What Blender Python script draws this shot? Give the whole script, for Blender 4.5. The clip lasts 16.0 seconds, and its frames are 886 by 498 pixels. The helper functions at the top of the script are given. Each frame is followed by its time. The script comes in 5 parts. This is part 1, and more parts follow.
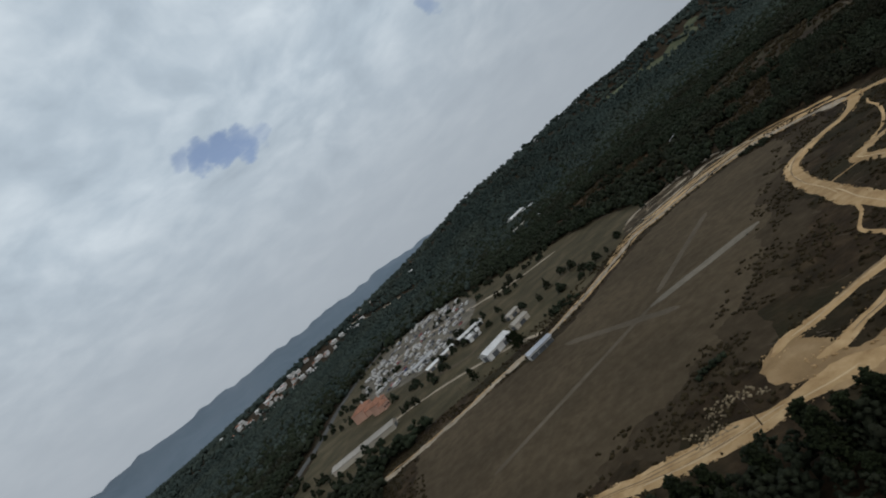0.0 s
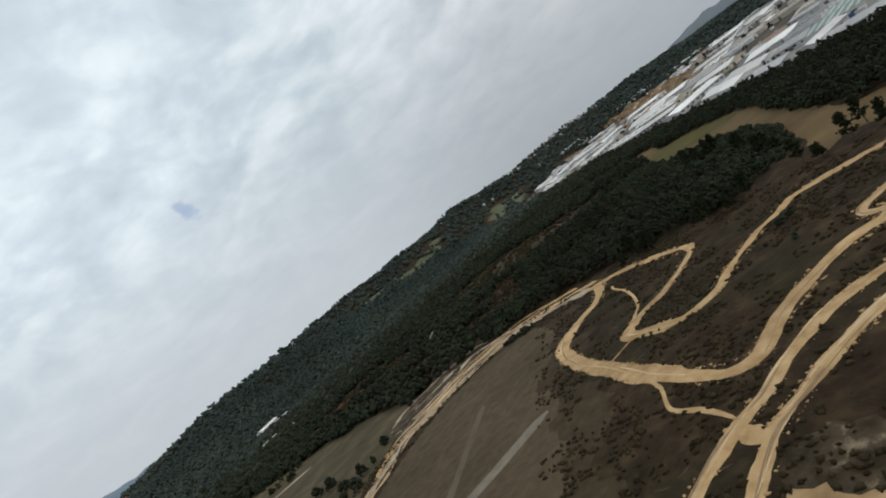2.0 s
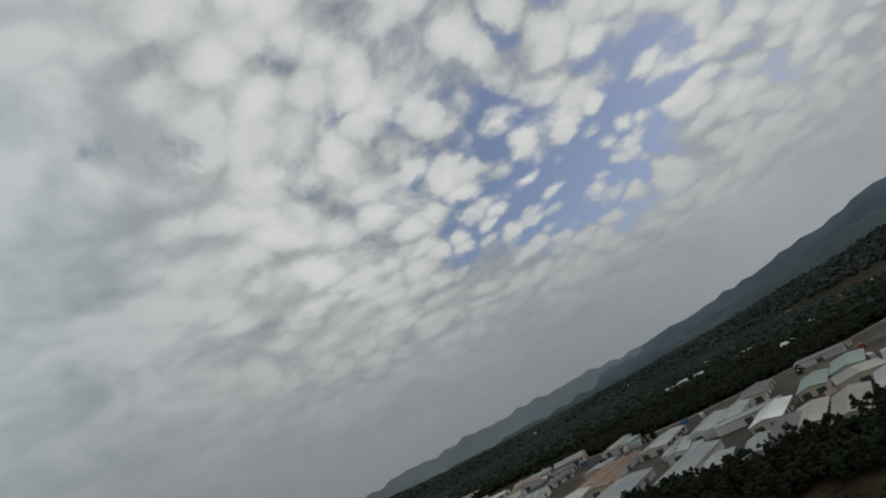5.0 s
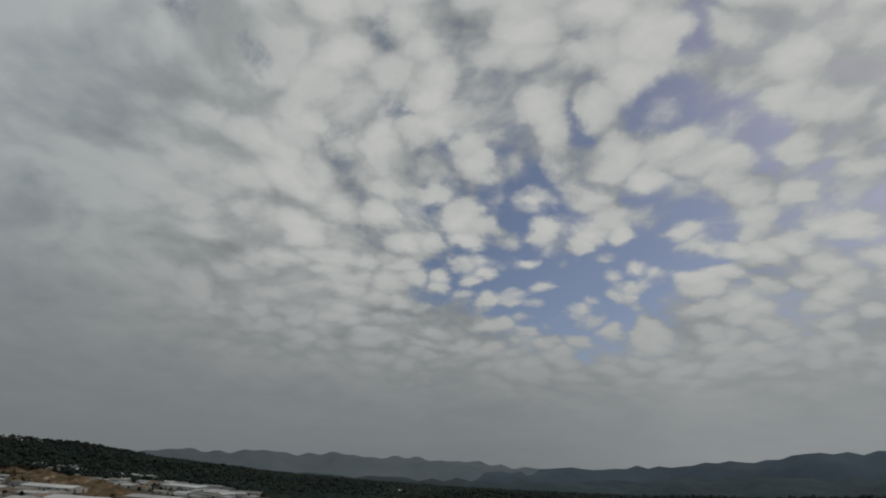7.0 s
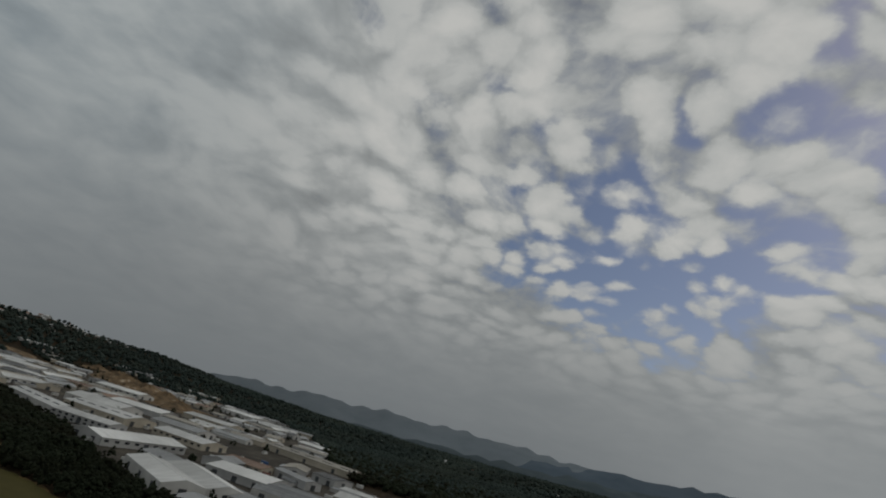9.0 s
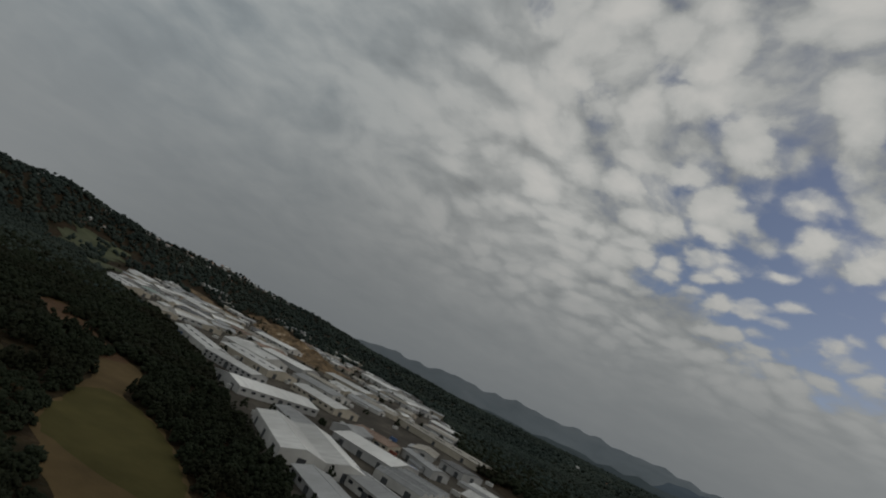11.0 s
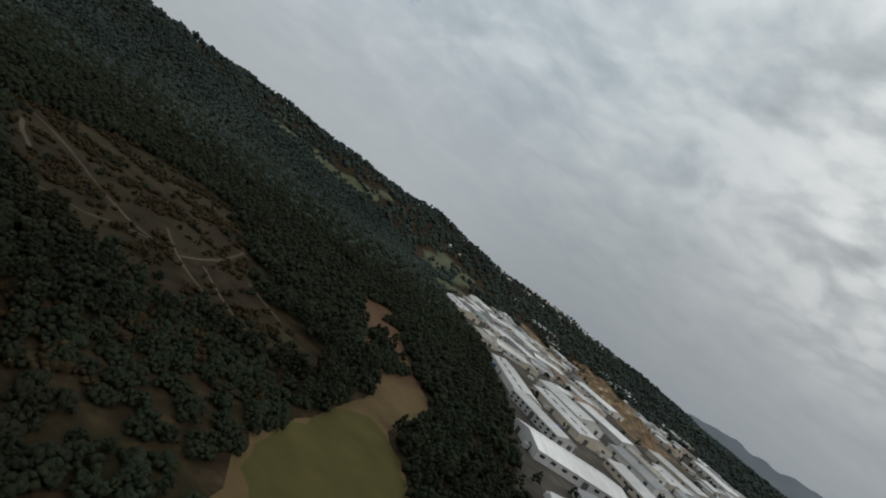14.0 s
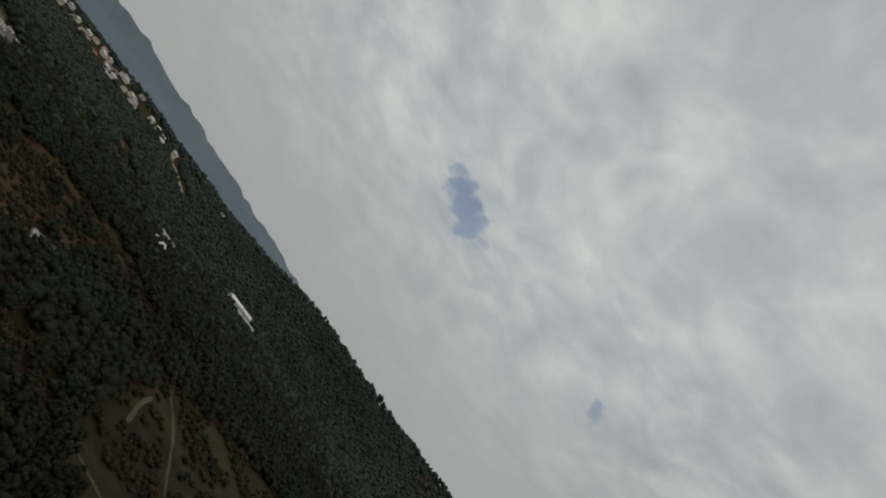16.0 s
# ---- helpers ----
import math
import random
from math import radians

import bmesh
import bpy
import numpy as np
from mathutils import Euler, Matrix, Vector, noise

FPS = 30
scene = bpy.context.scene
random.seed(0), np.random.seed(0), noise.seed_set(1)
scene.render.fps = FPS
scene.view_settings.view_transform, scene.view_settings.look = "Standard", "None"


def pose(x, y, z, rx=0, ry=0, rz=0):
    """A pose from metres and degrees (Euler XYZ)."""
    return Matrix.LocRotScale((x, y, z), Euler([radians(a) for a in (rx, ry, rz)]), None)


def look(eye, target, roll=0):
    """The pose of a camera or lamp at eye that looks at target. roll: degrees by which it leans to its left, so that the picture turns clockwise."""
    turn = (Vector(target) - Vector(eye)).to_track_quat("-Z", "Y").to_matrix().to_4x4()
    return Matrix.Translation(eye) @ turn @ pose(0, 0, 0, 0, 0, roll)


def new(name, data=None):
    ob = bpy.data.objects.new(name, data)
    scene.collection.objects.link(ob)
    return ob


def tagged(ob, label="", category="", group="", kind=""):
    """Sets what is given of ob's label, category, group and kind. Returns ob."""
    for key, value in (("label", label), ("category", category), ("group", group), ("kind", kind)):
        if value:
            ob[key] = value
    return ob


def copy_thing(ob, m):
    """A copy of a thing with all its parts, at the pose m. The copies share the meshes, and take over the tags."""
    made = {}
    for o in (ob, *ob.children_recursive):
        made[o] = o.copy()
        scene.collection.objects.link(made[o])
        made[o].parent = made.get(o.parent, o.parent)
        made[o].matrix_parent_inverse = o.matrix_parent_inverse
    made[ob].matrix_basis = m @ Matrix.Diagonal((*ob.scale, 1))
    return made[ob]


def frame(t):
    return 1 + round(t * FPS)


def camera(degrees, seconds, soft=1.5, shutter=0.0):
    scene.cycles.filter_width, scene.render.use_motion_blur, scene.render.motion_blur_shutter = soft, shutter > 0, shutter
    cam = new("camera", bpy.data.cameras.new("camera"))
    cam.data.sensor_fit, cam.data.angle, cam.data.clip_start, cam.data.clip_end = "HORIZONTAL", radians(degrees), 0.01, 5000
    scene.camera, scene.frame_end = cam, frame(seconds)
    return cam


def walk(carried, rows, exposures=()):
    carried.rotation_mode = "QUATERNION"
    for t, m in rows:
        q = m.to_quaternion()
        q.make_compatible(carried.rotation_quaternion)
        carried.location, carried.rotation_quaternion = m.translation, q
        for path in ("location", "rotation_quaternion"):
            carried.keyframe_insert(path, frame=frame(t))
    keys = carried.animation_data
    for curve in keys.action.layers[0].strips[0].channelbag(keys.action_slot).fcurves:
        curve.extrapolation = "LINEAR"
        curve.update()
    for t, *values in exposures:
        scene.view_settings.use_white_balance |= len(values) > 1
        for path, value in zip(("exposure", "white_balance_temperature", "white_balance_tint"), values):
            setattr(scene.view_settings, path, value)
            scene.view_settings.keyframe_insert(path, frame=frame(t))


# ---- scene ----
cam = camera(77.9, 16.0, soft=2.0)
PATH = [
    (0.0, look((0.2, -7.0, 61.3), (0.2, 93.0, 59.1), -40.4)),
    (0.5, look((-1.0, 4.6, 60.7), (9.8, 103.5, 51.0), -35.1)),
    (1.0, look((-0.6, 15.2, 58.5), (26.5, 111.0, 49.7), -36.6)),
    (1.5, look((1.8, 25.7, 54.4), (44.9, 115.9, 58.7), -39.3)),
    (2.0, look((7.6, 35.9, 53.4), (61.1, 120.4, 52.1), -39.5)),
    (2.5, look((14.9, 44.9, 51.3), (80.9, 120.0, 54.2), -41.0)),
    (3.0, look((23.0, 53.4, 48.0), (104.0, 110.9, 59.6), -38.9)),
    (3.5, look((33.6, 60.5, 45.7), (121.8, 103.9, 64.3), -29.5)),
    (4.0, look((43.7, 65.3, 46.7), (134.7, 102.2, 65.5), -30.9)),
    (4.5, look((55.6, 68.3, 45.6), (148.9, 84.5, 77.9), -34.1)),
    (5.0, look((67.4, 70.9, 47.4), (161.3, 79.6, 80.5), -28.2)),
    (5.2, look((72.6, 72.2, 48.2), (165.8, 76.6, 84.2), -26.3)),
    (7.3, look((123.7, 86.3, 53.1), (216.5, 91.4, 89.9), 5.9)),
    (7.5, look((128.5, 87.3, 53.3), (221.6, 92.5, 89.4), 6.5)),
    (8.0, look((140.4, 90.2, 53.7), (233.9, 98.6, 88.3), 9.2)),
    (8.2, look((145.2, 91.4, 53.9), (238.9, 100.9, 87.5), 10.6)),
    (10.3, look((196.0, 108.6, 57.2), (286.6, 141.6, 83.4), 21.6)),
    (10.5, look((200.7, 110.6, 57.3), (291.2, 145.5, 81.7), 21.9)),
    (11.0, look((212.5, 116.1, 57.3), (300.7, 157.9, 78.9), 25.1)),
    (11.5, look((224.5, 121.5, 58.1), (309.6, 171.2, 75.2), 28.0)),
    (12.0, look((236.3, 128.0, 58.4), (317.7, 184.5, 71.5), 29.8)),
    (12.5, look((247.7, 135.2, 58.8), (324.0, 199.3, 67.0), 32.5)),
    (13.0, look((258.6, 143.6, 58.9), (329.2, 214.4, 62.5), 34.4)),
    (13.5, look((268.6, 153.5, 59.3), (331.6, 231.1, 57.3), 35.9)),
    (14.0, look((277.6, 164.5, 59.6), (331.3, 248.9, 58.1), 36.1)),
    (14.5, look((285.4, 177.5, 57.3), (319.7, 270.4, 71.2), 35.0)),
    (15.0, look((291.1, 191.0, 57.1), (311.3, 286.7, 78.0), 37.5)),
    (15.5, look((295.9, 205.0, 57.1), (296.6, 300.6, 86.7), 39.9)),
    (16.0, look((301.1, 216.6, 59.3), (287.3, 311.8, 86.4), 55.8)),
]
EXPOSURE = [(0.0, -0.1, 6200, 10), (1.0, 0.22, 6150, 10), (2.0, 0.4, 6450, 10), (3.0, 0.28, 6600, 11), (3.5, 0.0, 6600, 10), (4.0, -0.2, 6600, 10), (4.5, -0.35, 6550, 9), (5.0, -0.5, 6500, 8), (7.5, -0.83, 6600, 8), (8.2, -0.85, 6600, 8),
            (10.5, -0.95, 6750, 9), (12.0, -0.75, 6650, 9), (13.0, -0.5, 6600, 9), (14.0, -0.05, 6500, 9), (15.0, -0.15, 6750, 9), (16.0, -0.3, 7050, 10)]
walk(cam, PATH, EXPOSURE)
# ---- world, sun ----
SUN_YAW, SUN_ELEV = 150, 42
world = bpy.data.worlds.new("overcast_sky")
scene.world = world
world.use_nodes = True


def sky_nodes():
    nt = world.node_tree
    nt.nodes.clear()
    n, l = nt.nodes.new, nt.links.new

    def math_node(op, a, b=None, clamp=False):
        m = n("ShaderNodeMath")
        m.operation, m.use_clamp = op, clamp
        for i, v in enumerate((a, b)):
            if v is None:
                continue
            if isinstance(v, (int, float)):
                m.inputs[i].default_value = v
            else:
                l(v, m.inputs[i])
        return m.outputs[0]

    def ramp(fac, stops):
        r = n("ShaderNodeValToRGB")
        while len(r.color_ramp.elements) < len(stops):
            r.color_ramp.elements.new(0.5)
        for e, (p, c) in zip(r.color_ramp.elements, stops):
            e.position, e.color = p, (*c, 1) if len(c) == 3 else c
        l(fac, r.inputs[0])
        return r.outputs[0]

    def toward(yaw, elev, inner, outer, source=None):
        """1 near a direction of the sky, fading to 0 at outer degrees."""
        y, e = radians(yaw), radians(elev)
        v = n("ShaderNodeVectorMath")
        v.operation = "DOT_PRODUCT"
        l(source or co, v.inputs[0])
        v.inputs[1].default_value = (math.sin(y) * math.cos(e), math.cos(y) * math.cos(e), math.sin(e))
        m = n("ShaderNodeMapRange")
        m.interpolation_type = "SMOOTHSTEP"
        m.inputs[1].default_value, m.inputs[2].default_value = math.cos(radians(outer)), math.cos(radians(inner))
        l(v.outputs["Value"], m.inputs[0])
        return m.outputs[0]

    def span(value, lo, hi, a=0.0, b=1.0):
        m = n("ShaderNodeMapRange")
        m.interpolation_type = "SMOOTHSTEP"
        for i, v in enumerate((lo, hi, a, b)):
            m.inputs[i + 1].default_value = v
        l(value, m.inputs[0])
        return m.outputs[0]

    def blend(fac, a, b):
        m = n("ShaderNodeMix")
        m.data_type = "RGBA"
        l(fac, m.inputs[0])
        for i, v in ((6, a), (7, b)):
            if isinstance(v, tuple):
                m.inputs[i].default_value = (*v, 1)
            else:
                l(v, m.inputs[i])
        return m.outputs[2]

    def push(base, by, amount, lift=0.0):
        """Moves sky coordinates by a noise colour centred on zero."""
        c = n("ShaderNodeVectorMath")
        c.operation = "SUBTRACT"
        l(by, c.inputs[0])
        c.inputs[1].default_value = (0.5, 0.5, 0.5)
        m = n("ShaderNodeVectorMath")
        m.operation = "MULTIPLY_ADD"
        l(c.outputs[0], m.inputs[0])
        m.inputs[1].default_value = (amount, amount, amount * lift)
        l(base, m.inputs[2])
        return m.outputs[0]

    def fbm(source, scale, detail, rough, stretch=None, turn=0, output="Fac"):
        if stretch:
            mp = n("ShaderNodeMapping")
            mp.inputs["Scale"].default_value, mp.inputs["Rotation"].default_value = stretch, (0, 0, radians(turn))
            l(source, mp.inputs[0])
            source = mp.outputs[0]
        t = n("ShaderNodeTexNoise")
        t.inputs["Scale"].default_value, t.inputs["Detail"].default_value, t.inputs["Roughness"].default_value = scale, detail, rough
        l(source, t.inputs["Vector"])
        return t.outputs[output]

    def mix_of(*terms):
        """A weighted sum of (socket, weight)."""
        total = None
        for socket, w in terms:
            v = math_node("MULTIPLY", socket, w)
            total = v if total is None else math_node("ADD", total, v)
        return total

    def highest(sockets):
        out = sockets[0]
        for q in sockets[1:]:
            out = math_node("MAXIMUM", out, q)
        return out

    co = n("ShaderNodeTexCoord").outputs["Generated"]
    sep = n("ShaderNodeSeparateXYZ")
    l(co, sep.inputs[0])
    z = math_node("MAXIMUM", sep.outputs[2], 0.0)
    den = math_node("ADD", z, 0.28)
    deck = n("ShaderNodeCombineXYZ")
    l(math_node("DIVIDE", sep.outputs[0], den), deck.inputs[0])
    l(math_node("DIVIDE", sep.outputs[1], den), deck.inputs[1])
    flat = deck.outputs[0]
    drift = push(flat, fbm(flat, 1.7, 3, 0.5, output="Color"), 0.30)
    torn = push(drift, fbm(flat, 20.0, 4, 0.55, output="Color"), 0.055)
    # the cloud deck: broad billows, lumps and, in the east, small cells
    broad = fbm(drift, 2.0, 4, 0.5)
    billow = fbm(drift, 4.4, 5, 0.46, (1.0, 0.75, 1), 25)
    lump = fbm(drift, 9.0, 6, 0.52)
    fine = fbm(torn, 24.0, 5, 0.55)
    cell = n("ShaderNodeTexVoronoi")
    cell.feature = "SMOOTH_F1"
    cell.inputs["Scale"].default_value, cell.inputs["Smoothness"].default_value, cell.inputs["Randomness"].default_value = 11.5, 0.35, 1.0
    l(torn, cell.inputs["Vector"])
    cells = span(cell.outputs["Distance"], 0.14, 0.80, 1.0, 0.0)
    high = span(z, 0.13, 0.32)
    east = math_node("MULTIPLY", toward(112, 32, 24, 62), span(z, 0.10, 0.26))
    # where the deck opens to blue: (yaw, elevation, reach in degrees, depth)
    gaps = [(97, 18.2, 7.0, 1.5), (91, 20.4, 5.0, 1.2), (86.8, 19.2, 3.5, 0.9), (103, 18.2, 7.0, 1.4), (108, 20.5, 6.0, 1.3), (114, 22.4, 5.5, 1.2), (102, 14.6, 5.0, 1.1), (108.5, 13.2, 4.0, 0.7), (97.5, 27.9, 5.5, 1.3), (93, 27.4, 3.4, 0.85),
            (86.8, 28.4, 3.0, 0.75), (103, 35.3, 3.2, 0.8), (113, 36.2, 4.0, 1.2), (118, 33.5, 4.0, 1.2), (122, 31.5, 4.2, 1.2), (116.7, 42.2, 3.6, 0.9), (87.4, 33.5, 2.4, 0.45), (92.7, 32.6, 2.6, 0.5), (81.2, 36.2, 2.4, 0.4), (74, 32.2, 2.6, 0.45),
            (70.5, 32.8, 2.4, 0.4), (68.8, 40.2, 2.8, 0.5), (62.5, 38.8, 2.8, 0.5), (53.3, 38.8, 3.2, 0.6), (61, 48, 4, 0.5), (77, 44, 3, 0.5), (103, 25, 4, 0.7), (110, 28, 3.5, 0.6), (128, 24, 8, 0.6), (120, 14, 7, 0.4)]
    north = [(-14.8, 21.3, 1.8, 0.8), (-12.6, 20.7, 2.2, 1.1), (-10.6, 20.2, 2.4, 1.2), (-8.6, 19.7, 2.2, 1.1), (-6.8, 19.2, 1.8, 0.8), (15, 17.6, 1.7, 0.75)]
    def unit(v):
        m = n("ShaderNodeVectorMath")
        m.operation = "NORMALIZE"
        l(v, m.inputs[0])
        return m.outputs[0]

    # frayed directions give the openings ragged rims
    frayed = unit(push(co, fbm(flat, 9.0, 4, 0.5, output="Color"), 0.09, 1.0))
    wispy = unit(push(co, fbm(flat, 12.0, 4, 0.5, output="Color"), 0.07, 1.0))
    opening = highest([math_node("MULTIPLY", toward(y, e, 0, r, frayed), w) for y, e, r, w in gaps])
    wisp = highest([math_node("MULTIPLY", toward(y, e, 0, r, wispy), w) for y, e, r, w in north])
    closed = mix_of((broad, 0.30), (lump, 0.45), (fine, 0.25))
    broken = math_node("ADD", mix_of((broad, 0.14), (lump, 0.27), (cells, 0.36), (fine, 0.20)), 0.0)
    torn_open = math_node("MULTIPLY", toward(112, 30, 18, 44), span(z, 0.10, 0.26))
    depth = math_node("ADD", closed, math_node("MULTIPLY", torn_open, math_node("SUBTRACT", broken, closed)))
    sheet = math_node("SUBTRACT", depth, math_node("MULTIPLY", opening, 0.225))
    cover = span(math_node("ADD", sheet, math_node("MULTIPLY", math_node("SUBTRACT", 1.0, high), 0.10)), 0.10, 0.41)
    cover = math_node("MULTIPLY", cover, span(math_node("ADD", wisp, math_node("MULTIPLY", math_node("SUBTRACT", 0.5, lump), 0.8)), 0.30, 1.2, 1.0, 0.22))
    # how light the underside looks
    relief = mix_of((billow, 0.62), (lump, 0.38))
    calm = span(z, 0.08, 0.45, 0.5, 0.9)
    value = math_node("ADD", math_node("MULTIPLY", math_node("SUBTRACT", relief, 0.5), calm), 0.5)
    puffed = math_node("MULTIPLY", east, math_node("ADD", math_node("MULTIPLY", math_node("SUBTRACT", broken, 0.47), 0.95), 0.06))
    value = math_node("ADD", math_node("ADD", value, puffed), math_node("ADD", math_node("MULTIPLY", toward(112, 34, 14, 48), 0.05), math_node("MULTIPLY", toward(60, 30, 8, 34), 0.055)))
    grey = ramp(value, [(0.30, (0.37, 0.39, 0.40)), (0.47, (0.532, 0.56, 0.572)), (0.64, (0.748, 0.77, 0.772)), (0.86, (0.90, 0.905, 0.895))])
    cool = ramp(value, [(0.30, (0.36, 0.42, 0.47)), (0.47, (0.49, 0.56, 0.61)), (0.63, (0.68, 0.74, 0.77))])
    shade = blend(toward(2, 20, 20, 62), grey, cool)
    # the deck is thicker and duller to the north-east
    dull = n("ShaderNodeMix")
    dull.data_type, dull.blend_type = "RGBA", "MULTIPLY"
    l(toward(42, 8, 8, 34), dull.inputs[0])
    l(shade, dull.inputs[6])
    dull.inputs[7].default_value = (0.84, 0.845, 0.85, 1)
    low_haze = blend(toward(70, 2, 18, 46), (0.405, 0.435, 0.46), (0.285, 0.312, 0.336))
    clouds = blend(ramp(z, [(0.0, (1, 1, 1)), (0.12, (0.75, 0.75, 0.75)), (0.36, (0, 0, 0))]), dull.outputs[2], low_haze)
    sky = n("ShaderNodeTexSky")
    sky.sky_type, sky.sun_disc = "NISHITA", False
    sky.sun_elevation, sky.sun_rotation = radians(SUN_ELEV), radians(SUN_YAW)
    blue = n("ShaderNodeMix")
    blue.data_type, blue.blend_type = "RGBA", "MULTIPLY"
    blue.inputs[0].default_value = 1
    l(sky.outputs[0], blue.inputs[6])
    blue.inputs[7].default_value = (0.106, 0.098, 0.102, 1)
    mix = n("ShaderNodeMix")
    mix.data_type = "RGBA"
    l(cover, mix.inputs[0])
    l(blue.outputs[2], mix.inputs[6])
    l(clouds, mix.inputs[7])
    bg = n("ShaderNodeBackground")
    l(mix.outputs[2], bg.inputs[0])
    out = n("ShaderNodeOutputWorld")
    l(bg.outputs[0], out.inputs[0])


sky_nodes()
sun = new("sun", bpy.data.lights.new("sun", "SUN"))
sun.data.energy, sun.data.angle, sun.data.color = 0.5, radians(12), (1, 0.95, 0.88)
sy, se = radians(SUN_YAW), radians(SUN_ELEV)
sun.matrix_world = look((200 + 900 * math.sin(sy) * math.cos(se), 200 + 900 * math.cos(sy) * math.cos(se), 900 * math.sin(se)), (200, 200, 0))


# ---- materials ----
def material(name, colours, scale=1.0, detail=6, rough=0.9, metal=0.0, bump=0.0, bump_scale=None, random_island=0.0, spread=0.5, coords="Object", second=None):
    """A procedural surface: noise between colours at one scale, mottled by a larger one, with fine relief."""
    m = bpy.data.materials.new(name)
    m.use_nodes = True
    nt = m.node_tree
    n, l = nt.nodes.new, nt.links.new
    bsdf = nt.nodes["Principled BSDF"]
    bsdf.inputs["Roughness"].default_value, bsdf.inputs["Metallic"].default_value = rough, metal
    bsdf.inputs["Specular IOR Level"].default_value = 0.08 if rough > 0.8 else 0.4
    co = n("ShaderNodeTexCoord").outputs[coords]
    t = n("ShaderNodeTexNoise")
    t.inputs["Scale"].default_value, t.inputs["Detail"].default_value, t.inputs["Roughness"].default_value = scale, detail, 0.62
    l(co, t.inputs["Vector"])
    r = n("ShaderNodeValToRGB")
    while len(r.color_ramp.elements) < len(colours):
        r.color_ramp.elements.new(0.5)
    for i, (e, c) in enumerate(zip(r.color_ramp.elements, colours)):
        e.position = 0.5 + spread * (i / (len(colours) - 1) - 0.5)
        e.color = (*c, 1)
    l(t.outputs["Fac"], r.inputs[0])
    big = n("ShaderNodeTexNoise")
    big.inputs["Scale"].default_value, big.inputs["Detail"].default_value = scale / 9, 4
    l(co, big.inputs["Vector"])
    tone = n("ShaderNodeMapRange")
    tone.inputs[1].default_value, tone.inputs[2].default_value = 0.3, 0.7
    tone.inputs[3].default_value, tone.inputs[4].default_value = 0.78, 1.22
    l(big.outputs["Fac"], tone.inputs[0])
    val = tone.outputs[0]
    if random_island:
        geo = n("ShaderNodeNewGeometry")
        mr = n("ShaderNodeMapRange")
        mr.inputs[3].default_value, mr.inputs[4].default_value = 1 - random_island, 1 + random_island
        l(geo.outputs["Random Per Island"], mr.inputs[0])
        mul = n("ShaderNodeMath")
        mul.operation = "MULTIPLY"
        l(val, mul.inputs[0])
        l(mr.outputs[0], mul.inputs[1])
        val = mul.outputs[0]
    colour = r.outputs[0]
    if second:
        wide = n("ShaderNodeTexNoise")
        wide.inputs["Scale"].default_value, wide.inputs["Detail"].default_value = second[1], 5
        l(co, wide.inputs["Vector"])
        part_of = n("ShaderNodeMapRange")
        part_of.inputs[1].default_value, part_of.inputs[2].default_value = 0.45, 0.68
        part_of.inputs[4].default_value = second[2]
        l(wide.outputs["Fac"], part_of.inputs[0])
        blend = n("ShaderNodeMix")
        blend.data_type = "RGBA"
        l(part_of.outputs[0], blend.inputs[0])
        l(colour, blend.inputs[6])
        blend.inputs[7].default_value = (*second[0], 1)
        colour = blend.outputs[2]
    hsv = n("ShaderNodeHueSaturation")
    l(val, hsv.inputs["Value"])
    l(colour, hsv.inputs["Color"])
    l(hsv.outputs[0], bsdf.inputs["Base Color"])
    if bump:
        b = n("ShaderNodeBump")
        b.inputs["Strength"].default_value = 0.8
        b.inputs["Distance"].default_value = bump
        f = n("ShaderNodeTexNoise")
        f.inputs["Scale"].default_value, f.inputs["Detail"].default_value = bump_scale or scale * 3, 6
        l(co, f.inputs["Vector"])
        l(f.outputs["Fac"], b.inputs["Height"])
        l(b.outputs[0], bsdf.inputs["Normal"])
    return m


M = {}
M["ground"] = material("heath_ground", [(0.012, 0.008, 0.0045), (0.031, 0.021, 0.0115), (0.075, 0.051, 0.028)], 0.16, 10, bump=0.5, bump_scale=0.6, second=((0.022, 0.022, 0.010), 0.03, 0.6))
M["airfield"] = material("worn_airfield_surface", [(0.052, 0.038, 0.022), (0.073, 0.055, 0.033), (0.096, 0.075, 0.048)], 0.25, 10, bump=0.05, bump_scale=2)
M["airfield_edge"] = material("thin_airfield_edge", [(0.030, 0.021, 0.012), (0.046, 0.034, 0.020), (0.066, 0.050, 0.030)], 0.3, 10, bump=0.1, bump_scale=1.2)
M["strip"] = material("pale_runway_strip", [(0.125, 0.108, 0.082), (0.19, 0.168, 0.132)], 0.4, 8)
M["faint_strip"] = material("faded_runway_strip", [(0.088, 0.070, 0.048), (0.125, 0.104, 0.076)], 0.4, 8)
M["dirt"] = material("sandy_dirt", [(0.25, 0.150, 0.066), (0.44, 0.295, 0.148), (0.60, 0.435, 0.245)], 0.22, 10, bump=0.2, bump_scale=1.2, second=((0.30, 0.20, 0.10), 0.05, 0.5))
M["churned"] = material("churned_sand", [(0.12, 0.075, 0.036), (0.33, 0.22, 0.11), (0.56, 0.405, 0.23)], 0.13, 10, bump=0.25, bump_scale=0.9, spread=0.6, second=((0.22, 0.145, 0.075), 0.035, 0.7))
M["rut_pale"] = material("dry_rut_sand", [(0.44, 0.32, 0.18), (0.58, 0.44, 0.27)], 0.5, 8)
M["rut_dark"] = material("damp_rut_sand", [(0.20, 0.14, 0.08), (0.29, 0.205, 0.12)], 0.5, 8)
